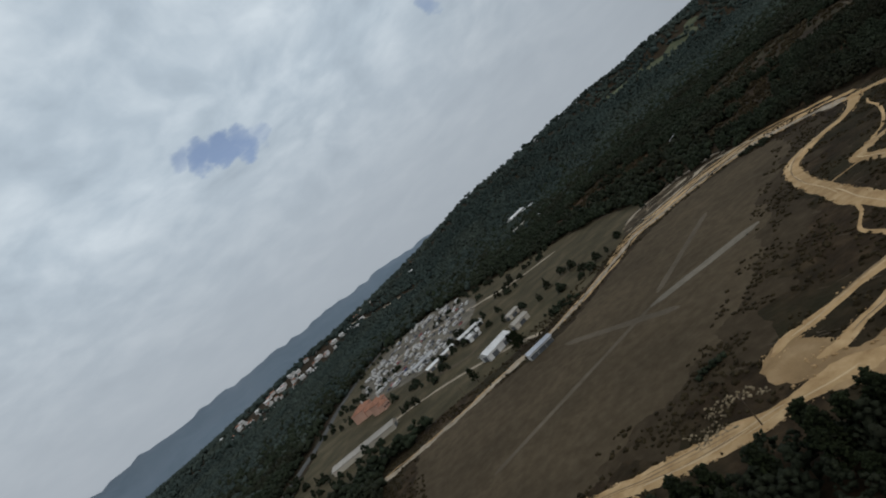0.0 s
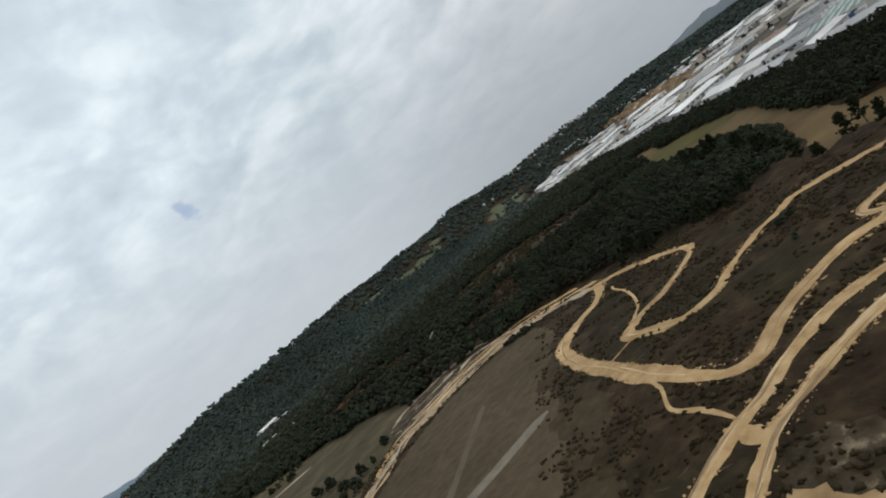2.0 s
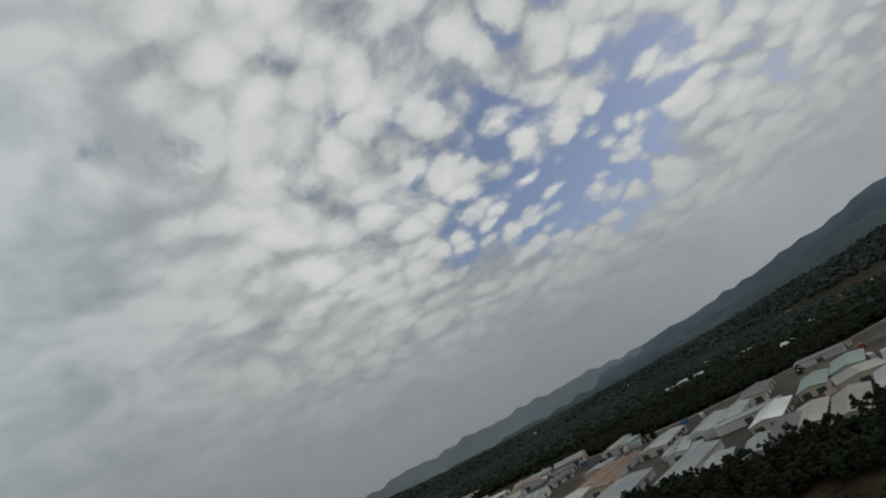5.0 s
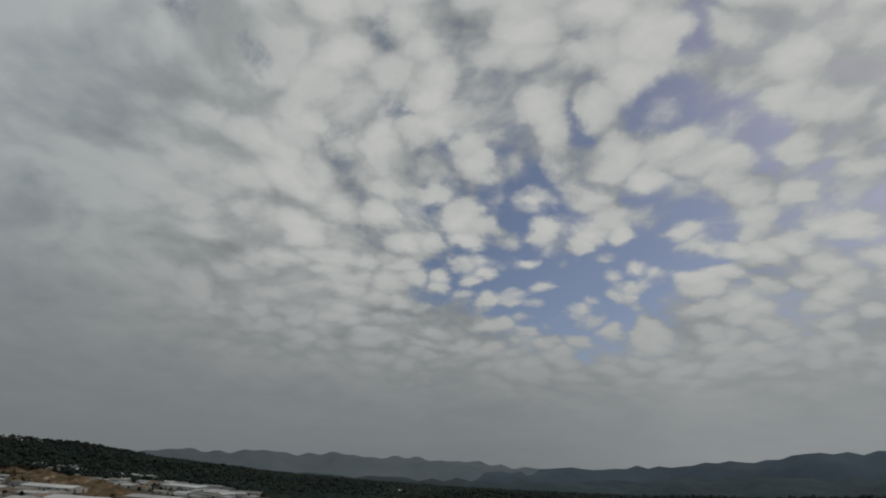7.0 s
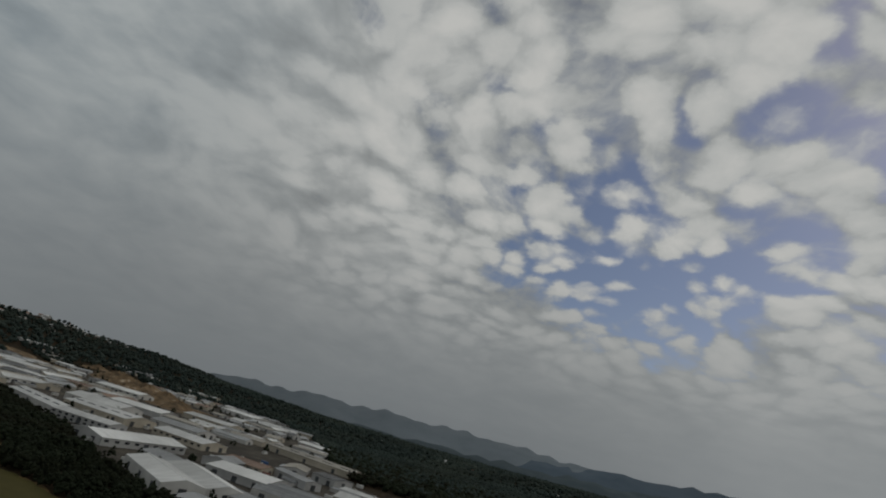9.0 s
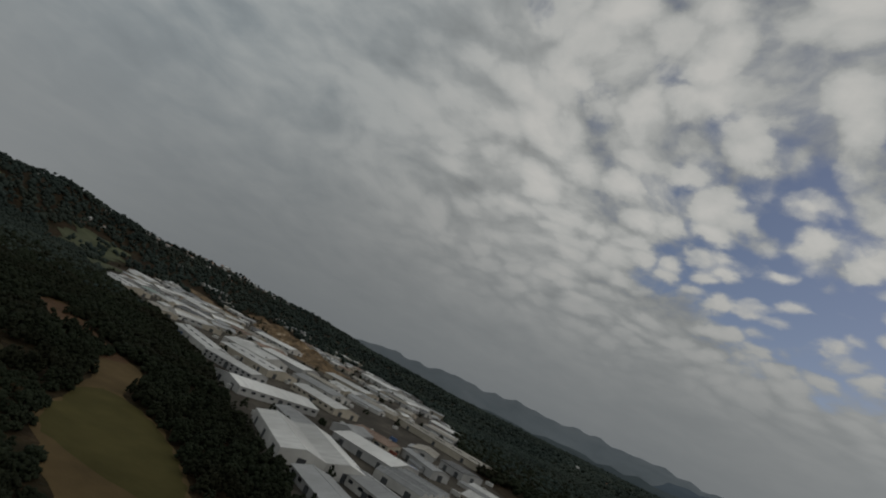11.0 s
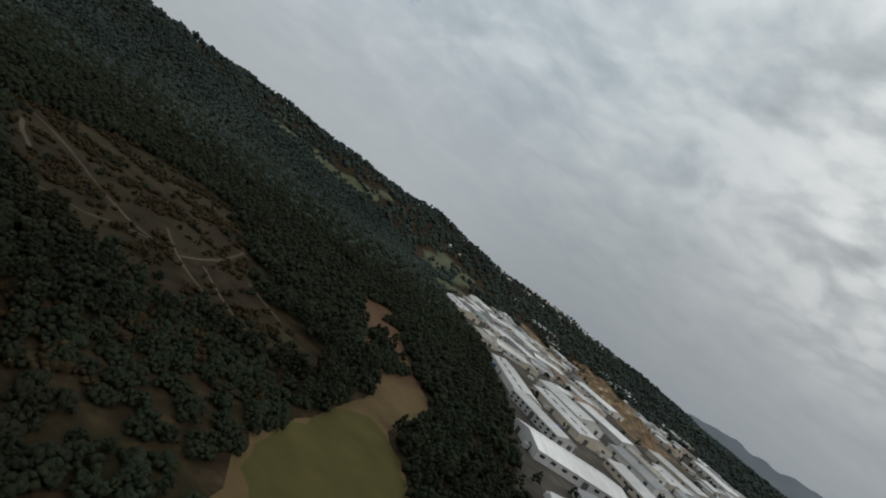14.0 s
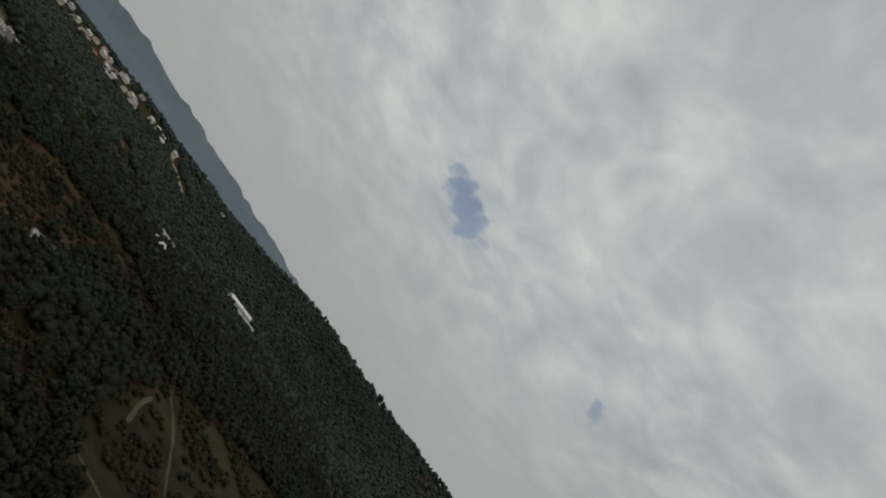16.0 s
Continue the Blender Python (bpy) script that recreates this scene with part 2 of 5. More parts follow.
M["pale_dirt"] = material("pale_gravel", [(0.19, 0.15, 0.105), (0.33, 0.275, 0.205), (0.50, 0.44, 0.35)], 0.3, 9, bump=0.15, bump_scale=1.5)
M["field"] = material("dry_field", [(0.074, 0.052, 0.025), (0.108, 0.075, 0.036), (0.145, 0.102, 0.050)], 0.05, 8, bump=0.1, bump_scale=1)
M["green_field"] = material("grass_field", [(0.050, 0.044, 0.015), (0.069, 0.060, 0.021), (0.090, 0.077, 0.028)], 0.05, 8, bump=0.1, bump_scale=1)
M["rough_grass"] = material("rough_grass", [(0.036, 0.034, 0.018), (0.070, 0.058, 0.033), (0.125, 0.100, 0.060)], 0.06, 9, bump=0.3, bump_scale=0.7)
M["pale_grass"] = material("pale_hill_grass", [(0.050, 0.058, 0.034), (0.088, 0.098, 0.056), (0.135, 0.140, 0.088)], 0.03, 9, bump=0.3, bump_scale=0.5)
M["asphalt"] = material("asphalt", [(0.07, 0.07, 0.068), (0.10, 0.10, 0.095)], 0.3, 8)
M["yard"] = material("concrete_yard", [(0.034, 0.029, 0.024), (0.068, 0.060, 0.050), (0.15, 0.132, 0.108)], 0.03, 9)
M["leaf"] = material("dark_foliage", [(0.013, 0.018, 0.011), (0.022, 0.029, 0.017), (0.035, 0.042, 0.023)], 1.1, 6, random_island=0.12, second=((0.018, 0.0155, 0.009), 0.02, 0.7), bump=0.35, bump_scale=2.2)
# Far foliage made paler and bluer: distance haze painted into its colour.
M["leaf_far"] = material("hazed_hill_foliage", [(0.025, 0.037, 0.033), (0.037, 0.051, 0.045), (0.051, 0.065, 0.055)], 0.06, 6, random_island=0.07, second=((0.060, 0.068, 0.050), 0.008, 0.5))
M["leaf_near"] = material("pine_foliage", [(0.009, 0.013, 0.006), (0.016, 0.021, 0.009), (0.028, 0.034, 0.015)], 1.6, 8, random_island=0.4, bump=0.4, bump_scale=3.5)
M["gravel_lot"] = material("pale_gravel_lot", [(0.055, 0.048, 0.037), (0.13, 0.115, 0.09), (0.26, 0.23, 0.185)], 0.08, 10, bump=0.05, spread=0.6)
M["rubble"] = material("white_rubble", [(0.06, 0.05, 0.038), (0.24, 0.205, 0.165), (0.58, 0.53, 0.46)], 0.5, 9, bump=0.3, bump_scale=2, spread=0.35)
M["broken"] = material("broken_ground", [(0.016, 0.012, 0.008), (0.032, 0.024, 0.014), (0.075, 0.057, 0.036), (0.40, 0.32, 0.22)], 0.14, 10, bump=0.4, bump_scale=1, spread=0.5)
M["rust_ground"] = material("rust_brown_ground", [(0.030, 0.020, 0.011), (0.055, 0.034, 0.018), (0.085, 0.052, 0.028)], 0.05, 9, bump=0.3, bump_scale=0.6)
M["clearing"] = material("clearing_earth", [(0.013, 0.010, 0.006), (0.028, 0.020, 0.011), (0.056, 0.041, 0.023)], 0.09, 10, bump=0.4, bump_scale=0.6, second=((0.040, 0.036, 0.017), 0.02, 0.7))
M["dry_brush"] = material("dry_brush", [(0.13, 0.10, 0.06), (0.24, 0.19, 0.12), (0.36, 0.30, 0.20)], 1.5, 7, random_island=0.4, bump=0.2, bump_scale=5)
M["rust_field"] = material("reddish_field", [(0.062, 0.036, 0.020), (0.100, 0.058, 0.033), (0.140, 0.086, 0.050)], 0.07, 9, bump=0.2, bump_scale=0.8)
M["trodden"] = material("trodden_earth", [(0.064, 0.050, 0.034), (0.108, 0.085, 0.058)], 0.4, 8)
M["scrub"] = material("heather_scrub", [(0.018, 0.015, 0.008), (0.034, 0.026, 0.013), (0.058, 0.042, 0.022)], 1.2, 7, random_island=0.3, bump=0.3, bump_scale=4)
M["bark"] = material("bark", [(0.06, 0.045, 0.03), (0.12, 0.09, 0.065)], 3, 6, bump=0.03)
# Haze over the far mountains is painted into this blue base colour.
M["mountain"] = material("hazed_blue_mountain", [(0.125, 0.165, 0.205), (0.150, 0.192, 0.235), (0.172, 0.212, 0.255)], 0.004, 8)
# Blue-grey base colour imitates haze over the eastern hill woods.
M["far_hill"] = material("hazed_wooded_hill", [(0.036, 0.054, 0.064), (0.054, 0.074, 0.084), (0.072, 0.092, 0.10)], 0.01, 9)
# Paler still: thicker haze imitated by the base colour, no cloud in front.
M["mountain_haze"] = material("hazed_pale_ridge", [(0.125, 0.150, 0.170), (0.150, 0.175, 0.195), (0.170, 0.195, 0.215)], 0.004, 8)
# Darker eastern range, with less haze mixed into its base colour.
M["mountain_east"] = material("hazed_dark_mountain", [(0.058, 0.080, 0.104), (0.074, 0.099, 0.125), (0.090, 0.115, 0.142)], 0.004, 8)
M["soil"] = material("orange_soil", [(0.045, 0.034, 0.023), (0.13, 0.094, 0.060), (0.24, 0.165, 0.096), (0.55, 0.47, 0.36)], 0.06, 10, bump=0.8, bump_scale=0.2)


# ---- mesh helpers ----
def link_mesh(name, verts, faces, mat, parent=None, smooth=False):
    me = bpy.data.meshes.new(name)
    me.from_pydata([tuple(v) for v in verts], [], [tuple(f) for f in faces])
    me.materials.append(mat)
    if smooth:
        me.polygons.foreach_set("use_smooth", [True] * len(me.polygons))
    me.update()
    ob = new(name, me)
    ob.parent = parent
    return ob


def fast_mesh(name, verts, tris, mat, smooth=False):
    """A large triangle mesh from arrays."""
    me = bpy.data.meshes.new(name)
    me.vertices.add(len(verts))
    me.vertices.foreach_set("co", np.ascontiguousarray(verts, dtype=np.float32).ravel())
    me.loops.add(len(tris) * 3)
    me.loops.foreach_set("vertex_index", np.ascontiguousarray(tris, dtype=np.int32).ravel())
    me.polygons.add(len(tris))
    me.polygons.foreach_set("loop_start", np.arange(0, len(tris) * 3, 3, dtype=np.int32))
    me.polygons.foreach_set("loop_total", np.full(len(tris), 3, dtype=np.int32))
    if smooth:
        me.polygons.foreach_set("use_smooth", np.ones(len(tris), dtype=bool))
    me.materials.append(mat)
    me.update(calc_edges=True)
    me.validate()
    return new(name, me)


def part(name, bm, mat, parent, label=""):
    me = bpy.data.meshes.new(name)
    bm.to_mesh(me)
    bm.free()
    me.materials.append(mat)
    ob = new(name, me)
    ob.parent = parent
    if label:
        ob["label"] = label
    return ob


def curve_points(pts, step=4.0, closed=False):
    """A smooth line through control points (Catmull-Rom)."""
    p = np.array(pts, float)
    p = np.vstack([p[-1:], p, p[:2]]) if closed else np.vstack([2 * p[0] - p[1], p, 2 * p[-1] - p[-2]])
    out = []
    for i in range(1, len(p) - 2):
        k = max(2, int(np.linalg.norm(p[i + 1] - p[i]) / step))
        for t in np.arange(k) / k:
            a, b, c, d = p[i - 1:i + 3]
            out.append(0.5 * (2 * b + (c - a) * t + (2 * a - 5 * b + 4 * c - d) * t * t + (3 * b - a - 3 * c + d) * t ** 3))
    if not closed:
        out.append(p[-2])
    return np.array(out)


def inside(x, y, poly):
    """Which points lie inside a polygon."""
    x, y, res = np.asarray(x, float), np.asarray(y, float), np.zeros(np.shape(x), bool)
    n = len(poly)
    for i in range(n):
        (x1, y1), (x2, y2) = poly[i], poly[(i + 1) % n]
        if y1 != y2:
            res ^= ((y1 > y) != (y2 > y)) & (x < (x2 - x1) * (y - y1) / (y2 - y1) + x1)
    return res


def near_line(x, y, line, d):
    x, y, res = np.asarray(x, float), np.asarray(y, float), np.zeros(np.shape(x), bool)
    for a, b in zip(line[:-1], line[1:]):
        ab = np.array(b, float) - a
        t = np.clip(((x - a[0]) * ab[0] + (y - a[1]) * ab[1]) / max(ab @ ab, 1e-6), 0, 1)
        res |= (x - a[0] - t * ab[0]) ** 2 + (y - a[1] - t * ab[1]) ** 2 < d * d
    return res


# ---- the lie of the land ----
SKYLINE = [(-180, 0.5), (-60, -0.6), (-40, -0.8), (-22, -0.25), (-13, 0.35), (-4, 1.5), (10, 1.7), (22, 1.9), (34, 1.6), (43, 1.1), (52, 0.9), (62, 0.1), (72, -0.7), (90, -1.4), (110, -0.8), (130, 0.3), (180, 0.5)]
RIDGE = [(-180, 1600), (-40, 1300), (-10, 1150), (20, 1300), (36, 1700), (50, 2100), (65, 2000), (90, 1500), (130, 1500), (180, 1600)]
HX, HY = 170.0, 130.0


def land(x, y):
    """Height of the ground."""
    x, y = np.asarray(x, float), np.asarray(y, float)
    dx, dy = x - HX, y - HY
    r, yaw = np.hypot(dx, dy), np.degrees(np.arctan2(dx, dy))
    R = np.interp(yaw, *zip(*RIDGE))
    top = 57 + R * np.tan(np.radians(np.interp(yaw, *zip(*SKYLINE)))) - 9
    start = R * 0.62
    t = np.clip((r - start) / (R - start), 0, 1)
    up = t * t * (3 - 2 * t)
    lump = 1 + 0.10 * np.sin(dx * 0.011 + 1.3) * np.sin(dy * 0.013) + 0.05 * np.sin(dx * 0.031) * np.cos(dy * 0.027 + 2)
    back = np.clip((r - R) / 1400, 0, 1)
    return np.where(r < start, 0, top * up * (lump * (1 - 0.8 * back) + 0.0 * up))


def ground_sheet():
    rings = np.concatenate([np.linspace(0, 900, 31)[1:], np.linspace(930, 2400, 50), np.linspace(2480, 4700, 16)])
    na = 288
    ang = np.linspace(0, 2 * np.pi, na, endpoint=False)
    rr, aa = np.meshgrid(rings, ang, indexing="ij")
    x, y = HX + rr * np.sin(aa), HY + rr * np.cos(aa)
    v = np.vstack([[[HX, HY, 0]], np.c_[x.ravel(), y.ravel(), land(x, y).ravel()]])
    k = np.arange(na)
    k2 = (k + 1) % na
    f = [np.c_[np.zeros(na, int), 1 + k2, 1 + k]]
    for i in range(len(rings) - 1):
        a, b = 1 + i * na, 1 + (i + 1) * na
        f += [np.c_[a + k, a + k2, b + k], np.c_[a + k2, b + k2, b + k]]
    ob = fast_mesh("ground", v, np.vstack(f), M["ground"], smooth=True)
    return tagged(ob, "dark brown heath and forest floor rolling away to low wooded hills", "ground", kind="structure")


ground_sheet()


def mountain_range(name, yaw0, yaw1, dist, profile, mat, label, seed):
    """A far ridge: a long hill body with front and back slopes."""
    yaws = np.linspace(yaw0, yaw1, 90)
    rows = []
    rng = np.random.RandomState(seed)
    ph = rng.rand(4) * 6
    for k, (dr, hf) in enumerate(((-700, -0.25), (-450, 0.3), (-200, 0.75), (0, 1.0), (160, 0.7), (300, -0.25))):
        row = []
        for w in yaws:
            e = np.interp(w, *zip(*profile)) + 0.12 * math.sin(w * 0.9 + ph[0]) + 0.07 * math.sin(w * 2.3 + ph[1])
            h = 57 + dist * math.tan(radians(e))
            d = dist + dr + 60 * math.sin(w * 0.7 + k + ph[2])
            row.append((HX + d * math.sin(radians(w)), HY + d * math.cos(radians(w)), max(h, 20) * hf + (6 * math.sin(w * 3 + k * 2) if 0 < k < 5 else 0)))
        rows.append(row)
    v = [p for row in rows for p in row]
    n = len(yaws)
    f = [(i * n + j, i * n + j + 1, (i + 1) * n + j + 1, (i + 1) * n + j) for i in range(5) for j in range(n - 1)]
    return tagged(link_mesh(name, v, f, mat, smooth=True), label, "mountain", kind="structure")


# These ridges look hazy only through their painted colours.
mountain_range("backdrop_mountain", -75, 2, 3900, [(-75, 2.6), (-43, 2.4), (-30, 2.1), (-20, 1.85), (-12, 1.6), (-5, 1.2), (2, 0.4)], M["mountain"], "mountain range on the horizon, blue haze put into its colour", 3)
mountain_range("backdrop_mountain_haze", 56, 104, 4000, [(56, 0.0), (64, 0.7), (72, 1.1), (80, 1.3), (90, 1.4), (98, 1.15), (104, 0.4)], M["mountain_haze"], "mountain ridge in a pale colour that imitates haze", 9)
mountain_range("backdrop_mountain_east", 88, 175, 3800, [(88, -0.4), (95, 0.6), (100, 1.2), (108, 1.7), (116, 2.6), (125, 3.8), (140, 4.2), (175, 3.0)], M["mountain_east"], "mountain range on the horizon, blue haze put into its colour", 8)
# Haze on these hills comes from the material colour alone.
mountain_range("backdrop_hill_east", 60, 170, 2700, [(60, -1.2), (70, -0.8), (80, -0.6), (92, -0.4), (104, 0.2), (113, 1.1), (122, 1.6), (140, 1.5), (170, 1.0)], M["far_hill"], "wooded hills with haze put into their blue-grey colour", 5)

# ---- tracks, airfield, fields ----
TRACK_LOOP = [(159, 203), (153, 196), (142, 189), (131, 189), (120, 188), (109, 180), (101, 166), (95, 150), (90, 134), (86, 118), (85, 108), (89, 103), (100, 103), (112, 100), (122, 96), (129, 90), (132, 85), (134, 79), (135, 75)]
TRACK_UPPER = [(155, 207), (159, 198), (162, 188), (161, 171), (157, 154), (146, 150), (131, 150), (121, 153), (110, 152), (109, 144), (110, 133), (119, 127), (128, 127), (145, 126), (159, 122), (166, 116), (173, 98), (176, 88)]
TRACK_EDGE = [(157, 203), (152, 222), (141, 243), (124, 253), (108, 256), (90, 256), (74, 258), (55, 244), (34, 232), (13, 222), (-14, 219), (-40, 214), (-90, 214)]
TRACK_DIAG_1 = [(135, 74), (131, 72), (126, 74), (119, 77), (112, 83), (105, 89), (97, 94), (86, 97), (77, 98), (69, 100), (59, 101), (49, 101), (42, 102), (36, 101)]
TRACK_DIAG_2 = [(122, 68), (113, 73), (105, 78), (97, 84), (87, 88), (77, 91), (68, 93), (58, 92), (50, 91), (44, 90), (39, 91)]
TRACK_V = [(157, 88), (148, 91), (142, 94), (137, 96), (134, 95), (133, 91), (136, 87)]
TRACK_W = [(157, 73), (152, 76), (144, 80), (140, 84), (134, 88), (129, 91)]
TRACK_SOUTH = [(47, 80), (41, 83), (35, 85), (28, 87), (20, 89), (11, 92), (0, 97), (-12, 102), (-40, 110)]
FOOT_PATH = [(89, 133), (83, 124), (76, 117), (75, 109), (72, 101)]
FOOT_PATH_2 = [(150, 187), (146, 182), (141, 173), (134, 165), (126, 158), (117, 154)]
SAND = [(31, 97), (34, 101), (39, 103), (42, 101), (44, 94), (43, 88), (45, 85.5), (50, 85), (54, 86), (57.5, 87), (58.5, 83), (57.5, 79), (58, 75), (55, 72), (51, 70.5), (45, 70.5), (39, 74), (37, 79), (34, 82), (35, 87), (32, 90)]
SAND_EDGE = [(38, 71), (45, 67.5), (52, 67.5), (58, 70), (63, 77)]
AIRFIELD = [(-60, 212), (-28, 214), (14, 211), (50, 232), (80, 246), (104, 248), (126, 240), (139, 221), (132, 202), (112, 189), (97, 172), (74, 147), (52, 128), (34, 115), (19, 110), (-6, 108), (-50, 112)]
FIELD = [(471, 474), (455, 428), (436, 375), (430, 345), (418, 322), (388, 300), (380, 266), (356, 226), (328, 196), (290, 170), (252, 140), (231, 122), (224, 107), (222, 94), (225, 80), (228, 60), (220, 62), (208, 78), (202, 88), (193, 97), (197, 106), (194, 116), (187, 119), (200, 126), (222, 138), (256, 158), (286, 186), (301, 206), (311, 224), (319, 242), (331, 266), (345, 281), (372, 305), (398, 336), (402, 362), (440, 466)]
HILL_GRASS = [[(470, 1175), (530, 1142), (600, 1148), (690, 1180), (780, 1255)], [(752, 862), (796, 950), (880, 1080), (960, 1150), (1040, 1170)]]
HILL_ROAD = [(-262, 1180), (-231, 1138), (-196, 1084), (-160, 1052), (-129, 1026), (-80, 990)]
PARKING = [(-128, 440), (-142, 520), (-124, 606), (-60, 622), (-24, 560), (-8, 440), (-44, 352), (-95, 380)]
OPEN_SCRUB = [(244, 469), (261, 480), (285, 512), (330, 525), (352, 500), (356, 430), (350, 380), (360, 345), (345, 310), (325, 330), (306, 312), (288, 330), (262, 368), (250, 424)]
RUST = [(84, 510), (108, 545), (150, 520), (186, 452), (198, 398), (170, 388), (128, 432)]
RUBBLE_FIELD = [(74, 262), (92, 258), (112, 254), (130, 246), (142, 236), (146, 252), (138, 276), (118, 296), (100, 302), (84, 292)]
PERIMETER = [(640, 168), (597, 139), (553, 92), (515, 54), (488, 20), (476, -20), (468, -55), (466, -93), (474, -127), (500, -160)]
GRASS = [(-150, 240), (-60, 236), (20, 236), (70, 268), (104, 296), (100, 345), (74, 405), (30, 470), (-20, 560), (-60, 610), (-130, 640), (-160, 560), (-165, 420), (-160, 320)]
HEATH = [(-70, 98), (-10, 90), (14, 81), (36, 72), (60, 62), (96, 44), (150, 10), (215, 4), (236, 30), (200, 70), (190, 100), (184, 128), (178, 160), (172, 196), (160, 216), (150, 240), (130, 262), (96, 272), (60, 262), (-80, 224)]
BARREN = [(140, 310), (200, 275), (300, 262), (345, 290), (352, 340), (335, 420), (300, 470), (240, 505), (170, 525), (110, 515), (108, 400)]
ESTATE = [(280, -40), (284, 10), (300, 46), (326, 84), (346, 130), (392, 210), (464, 315), (511, 372), (548, 437), (600, 520), (630, 595), (671, 715), (735, 815), (900, 1010), (1250, 1190), (1480, 1130), (1470, 900), (1350, 560), (1110, 400), (850, 300), (690, 220), (600, 143), (517, 58), (488, 18), (476, -22), (466, -60), (464, -100), (470, -140), (400, -170), (300, -110)]


def ribbon(name, line, width, mat, label, category, z=0.07, ragged=0.35, seed=1, step=1.2):
    """A strip of ground along a line with ragged edges and a cambered middle."""
    c = curve_points(line, step)
    rng = np.random.RandomState(seed)
    d = np.gradient(c, axis=0)
    d /= np.linalg.norm(d, axis=1)[:, None] + 1e-9
    nrm = np.c_[-d[:, 1], d[:, 0]]
    m = len(c)

    def wob():
        r = rng.rand(m)
        s = np.convolve(np.pad(r, 6, mode="edge"), np.ones(7) / 7, "same")[6:-6]
        q = np.convolve(np.pad(r, 2, mode="edge"), np.ones(3) / 3, "same")[2:-2]
        return 1 + ragged * (0.2 * (r - 0.5) + 0.9 * (q - 0.5) + 2.4 * (s - 0.5))

    along = np.concatenate([[0], np.cumsum(np.linalg.norm(np.diff(c, axis=0), axis=1))])
    taper = np.clip(0.3 + np.minimum(along, along[-1] - along) / (width * 1.2), 0, 1)
    lw, rw = width / 2 * wob() * taper, width / 2 * wob() * taper
    cols = [c + nrm * lw[:, None], c + nrm * (lw * 0.5)[:, None], c, c - nrm * (rw * 0.5)[:, None], c - nrm * rw[:, None]]
    hz = [0.0, 1.0, 0.75, 1.0, 0.0]
    v = np.vstack([np.c_[q, np.full(m, 0.02 + z * h)] for q, h in zip(cols, hz)])
    f = [np.c_[k * m + np.arange(m - 1), k * m + np.arange(1, m), (k + 1) * m + np.arange(1, m)] for k in range(4)]
    f += [np.c_[k * m + np.arange(m - 1), (k + 1) * m + np.arange(1, m), (k + 1) * m + np.arange(m - 1)] for k in range(4)]
    f = np.vstack(f)[:, ::-1]
    return tagged(fast_mesh(name, v, f, mat), label, category, kind="structure")


def beside(line, off, amp, seed):
    """A line that wanders beside another."""
    c = curve_points(line, 5.0)
    d = np.gradient(c, axis=0)
    d /= np.linalg.norm(d, axis=1)[:, None] + 1e-9
    k = np.arange(len(c))
    w = off + amp * (np.sin(k * 0.55 + seed) + 0.6 * np.sin(k * 1.3 + seed * 2.1))
    return [tuple(p) for p in c + np.c_[-d[:, 1], d[:, 0]] * w[:, None]]


def ruts(line, width, seed):
    """Wheel ruts worn along a track."""
    r = np.random.RandomState(seed)
    for k in range(6):
        q = beside(line, r.uniform(-0.34, 0.34) * width, width * 0.10, seed + k * 1.7)
        a = r.randint(0, max(1, len(q) * 2 // 3))
        b = min(len(q), a + r.randint(4, 10))
        if b - a > 3:
            dark = k % 2 == 0
            ribbon("wheel_rut", q[a:b], r.uniform(0.3, 0.55), M["rut_dark"] if dark else M["rut_pale"], "damp dark wheel rut in the sand" if dark else "dry pale wheel rut in the sand", "rut", 0.02, 1.2, seed + k, 1.2).location.z = 0.125


def drape(ob, lift=0.4):
    """Lets a piece of ground follow the hillside."""
    n = len(ob.data.vertices)
    co = np.empty(n * 3, np.float32)
    ob.data.vertices.foreach_get("co", co)
    co = co.reshape(-1, 3)
    co[:, 2] += land(co[:, 0], co[:, 1]) + lift
    ob.data.vertices.foreach_set("co", co.ravel())
    ob.data.update()
    return ob


def patch(name, poly, mat, label, category, z=0.05, ragged=1.5, seed=1, step=3.0):
    """A flat piece of ground with an uneven outline."""
    c = curve_points(poly, step, closed=True)
    rng = np.random.RandomState(seed)
    c = c + (rng.rand(len(c), 2) - 0.5) * ragged
    bm = bmesh.new()
    vs = [bm.verts.new((x, y, z)) for x, y in c]
    bm.faces.new(vs)
    bmesh.ops.triangulate(bm, faces=bm.faces[:])
    for fc in bm.faces:
        if fc.normal.z < 0:
            fc.normal_flip()
    ob = part(name, bm, mat, None)
    return tagged(ob, label, category, kind="structure")


patch("airfield", AIRFIELD, M["airfield"], "worn brown-grey model airfield of compacted earth and dry grass", "airfield", 0.04, 2.6, 1, 1.6)
ribbon("airfield_edge", AIRFIELD[7:16], 13, M["airfield_edge"], "thin dark grass along the edge of the airfield", "grass", 0.03, 1.3, 49, 1.4)
ribbon("runway_strip", [(81, 163), (39, 168)], 6.0, M["strip"], "pale mown runway strip across the airfield", "runway", 0.05, 0.1, 2)
ribbon("runway_strip", [(39, 168), (-8, 153), (-30, 146)], 3.0, M["faint_strip"], "faded runway strip worn into the airfield", "runway", 0.05, 0.15, 3)
ribbon("runway_strip", [(89, 209), (45, 174)], 4.0, M["faint_strip"], "faded runway strip worn into the airfield", "runway", 0.04, 0.15, 4)
ribbon("runway_strip", [(42, 152), (12, 197)], 4.5, M["faint_strip"], "faded runway strip worn into the airfield", "runway", 0.045, 0.15, 5)
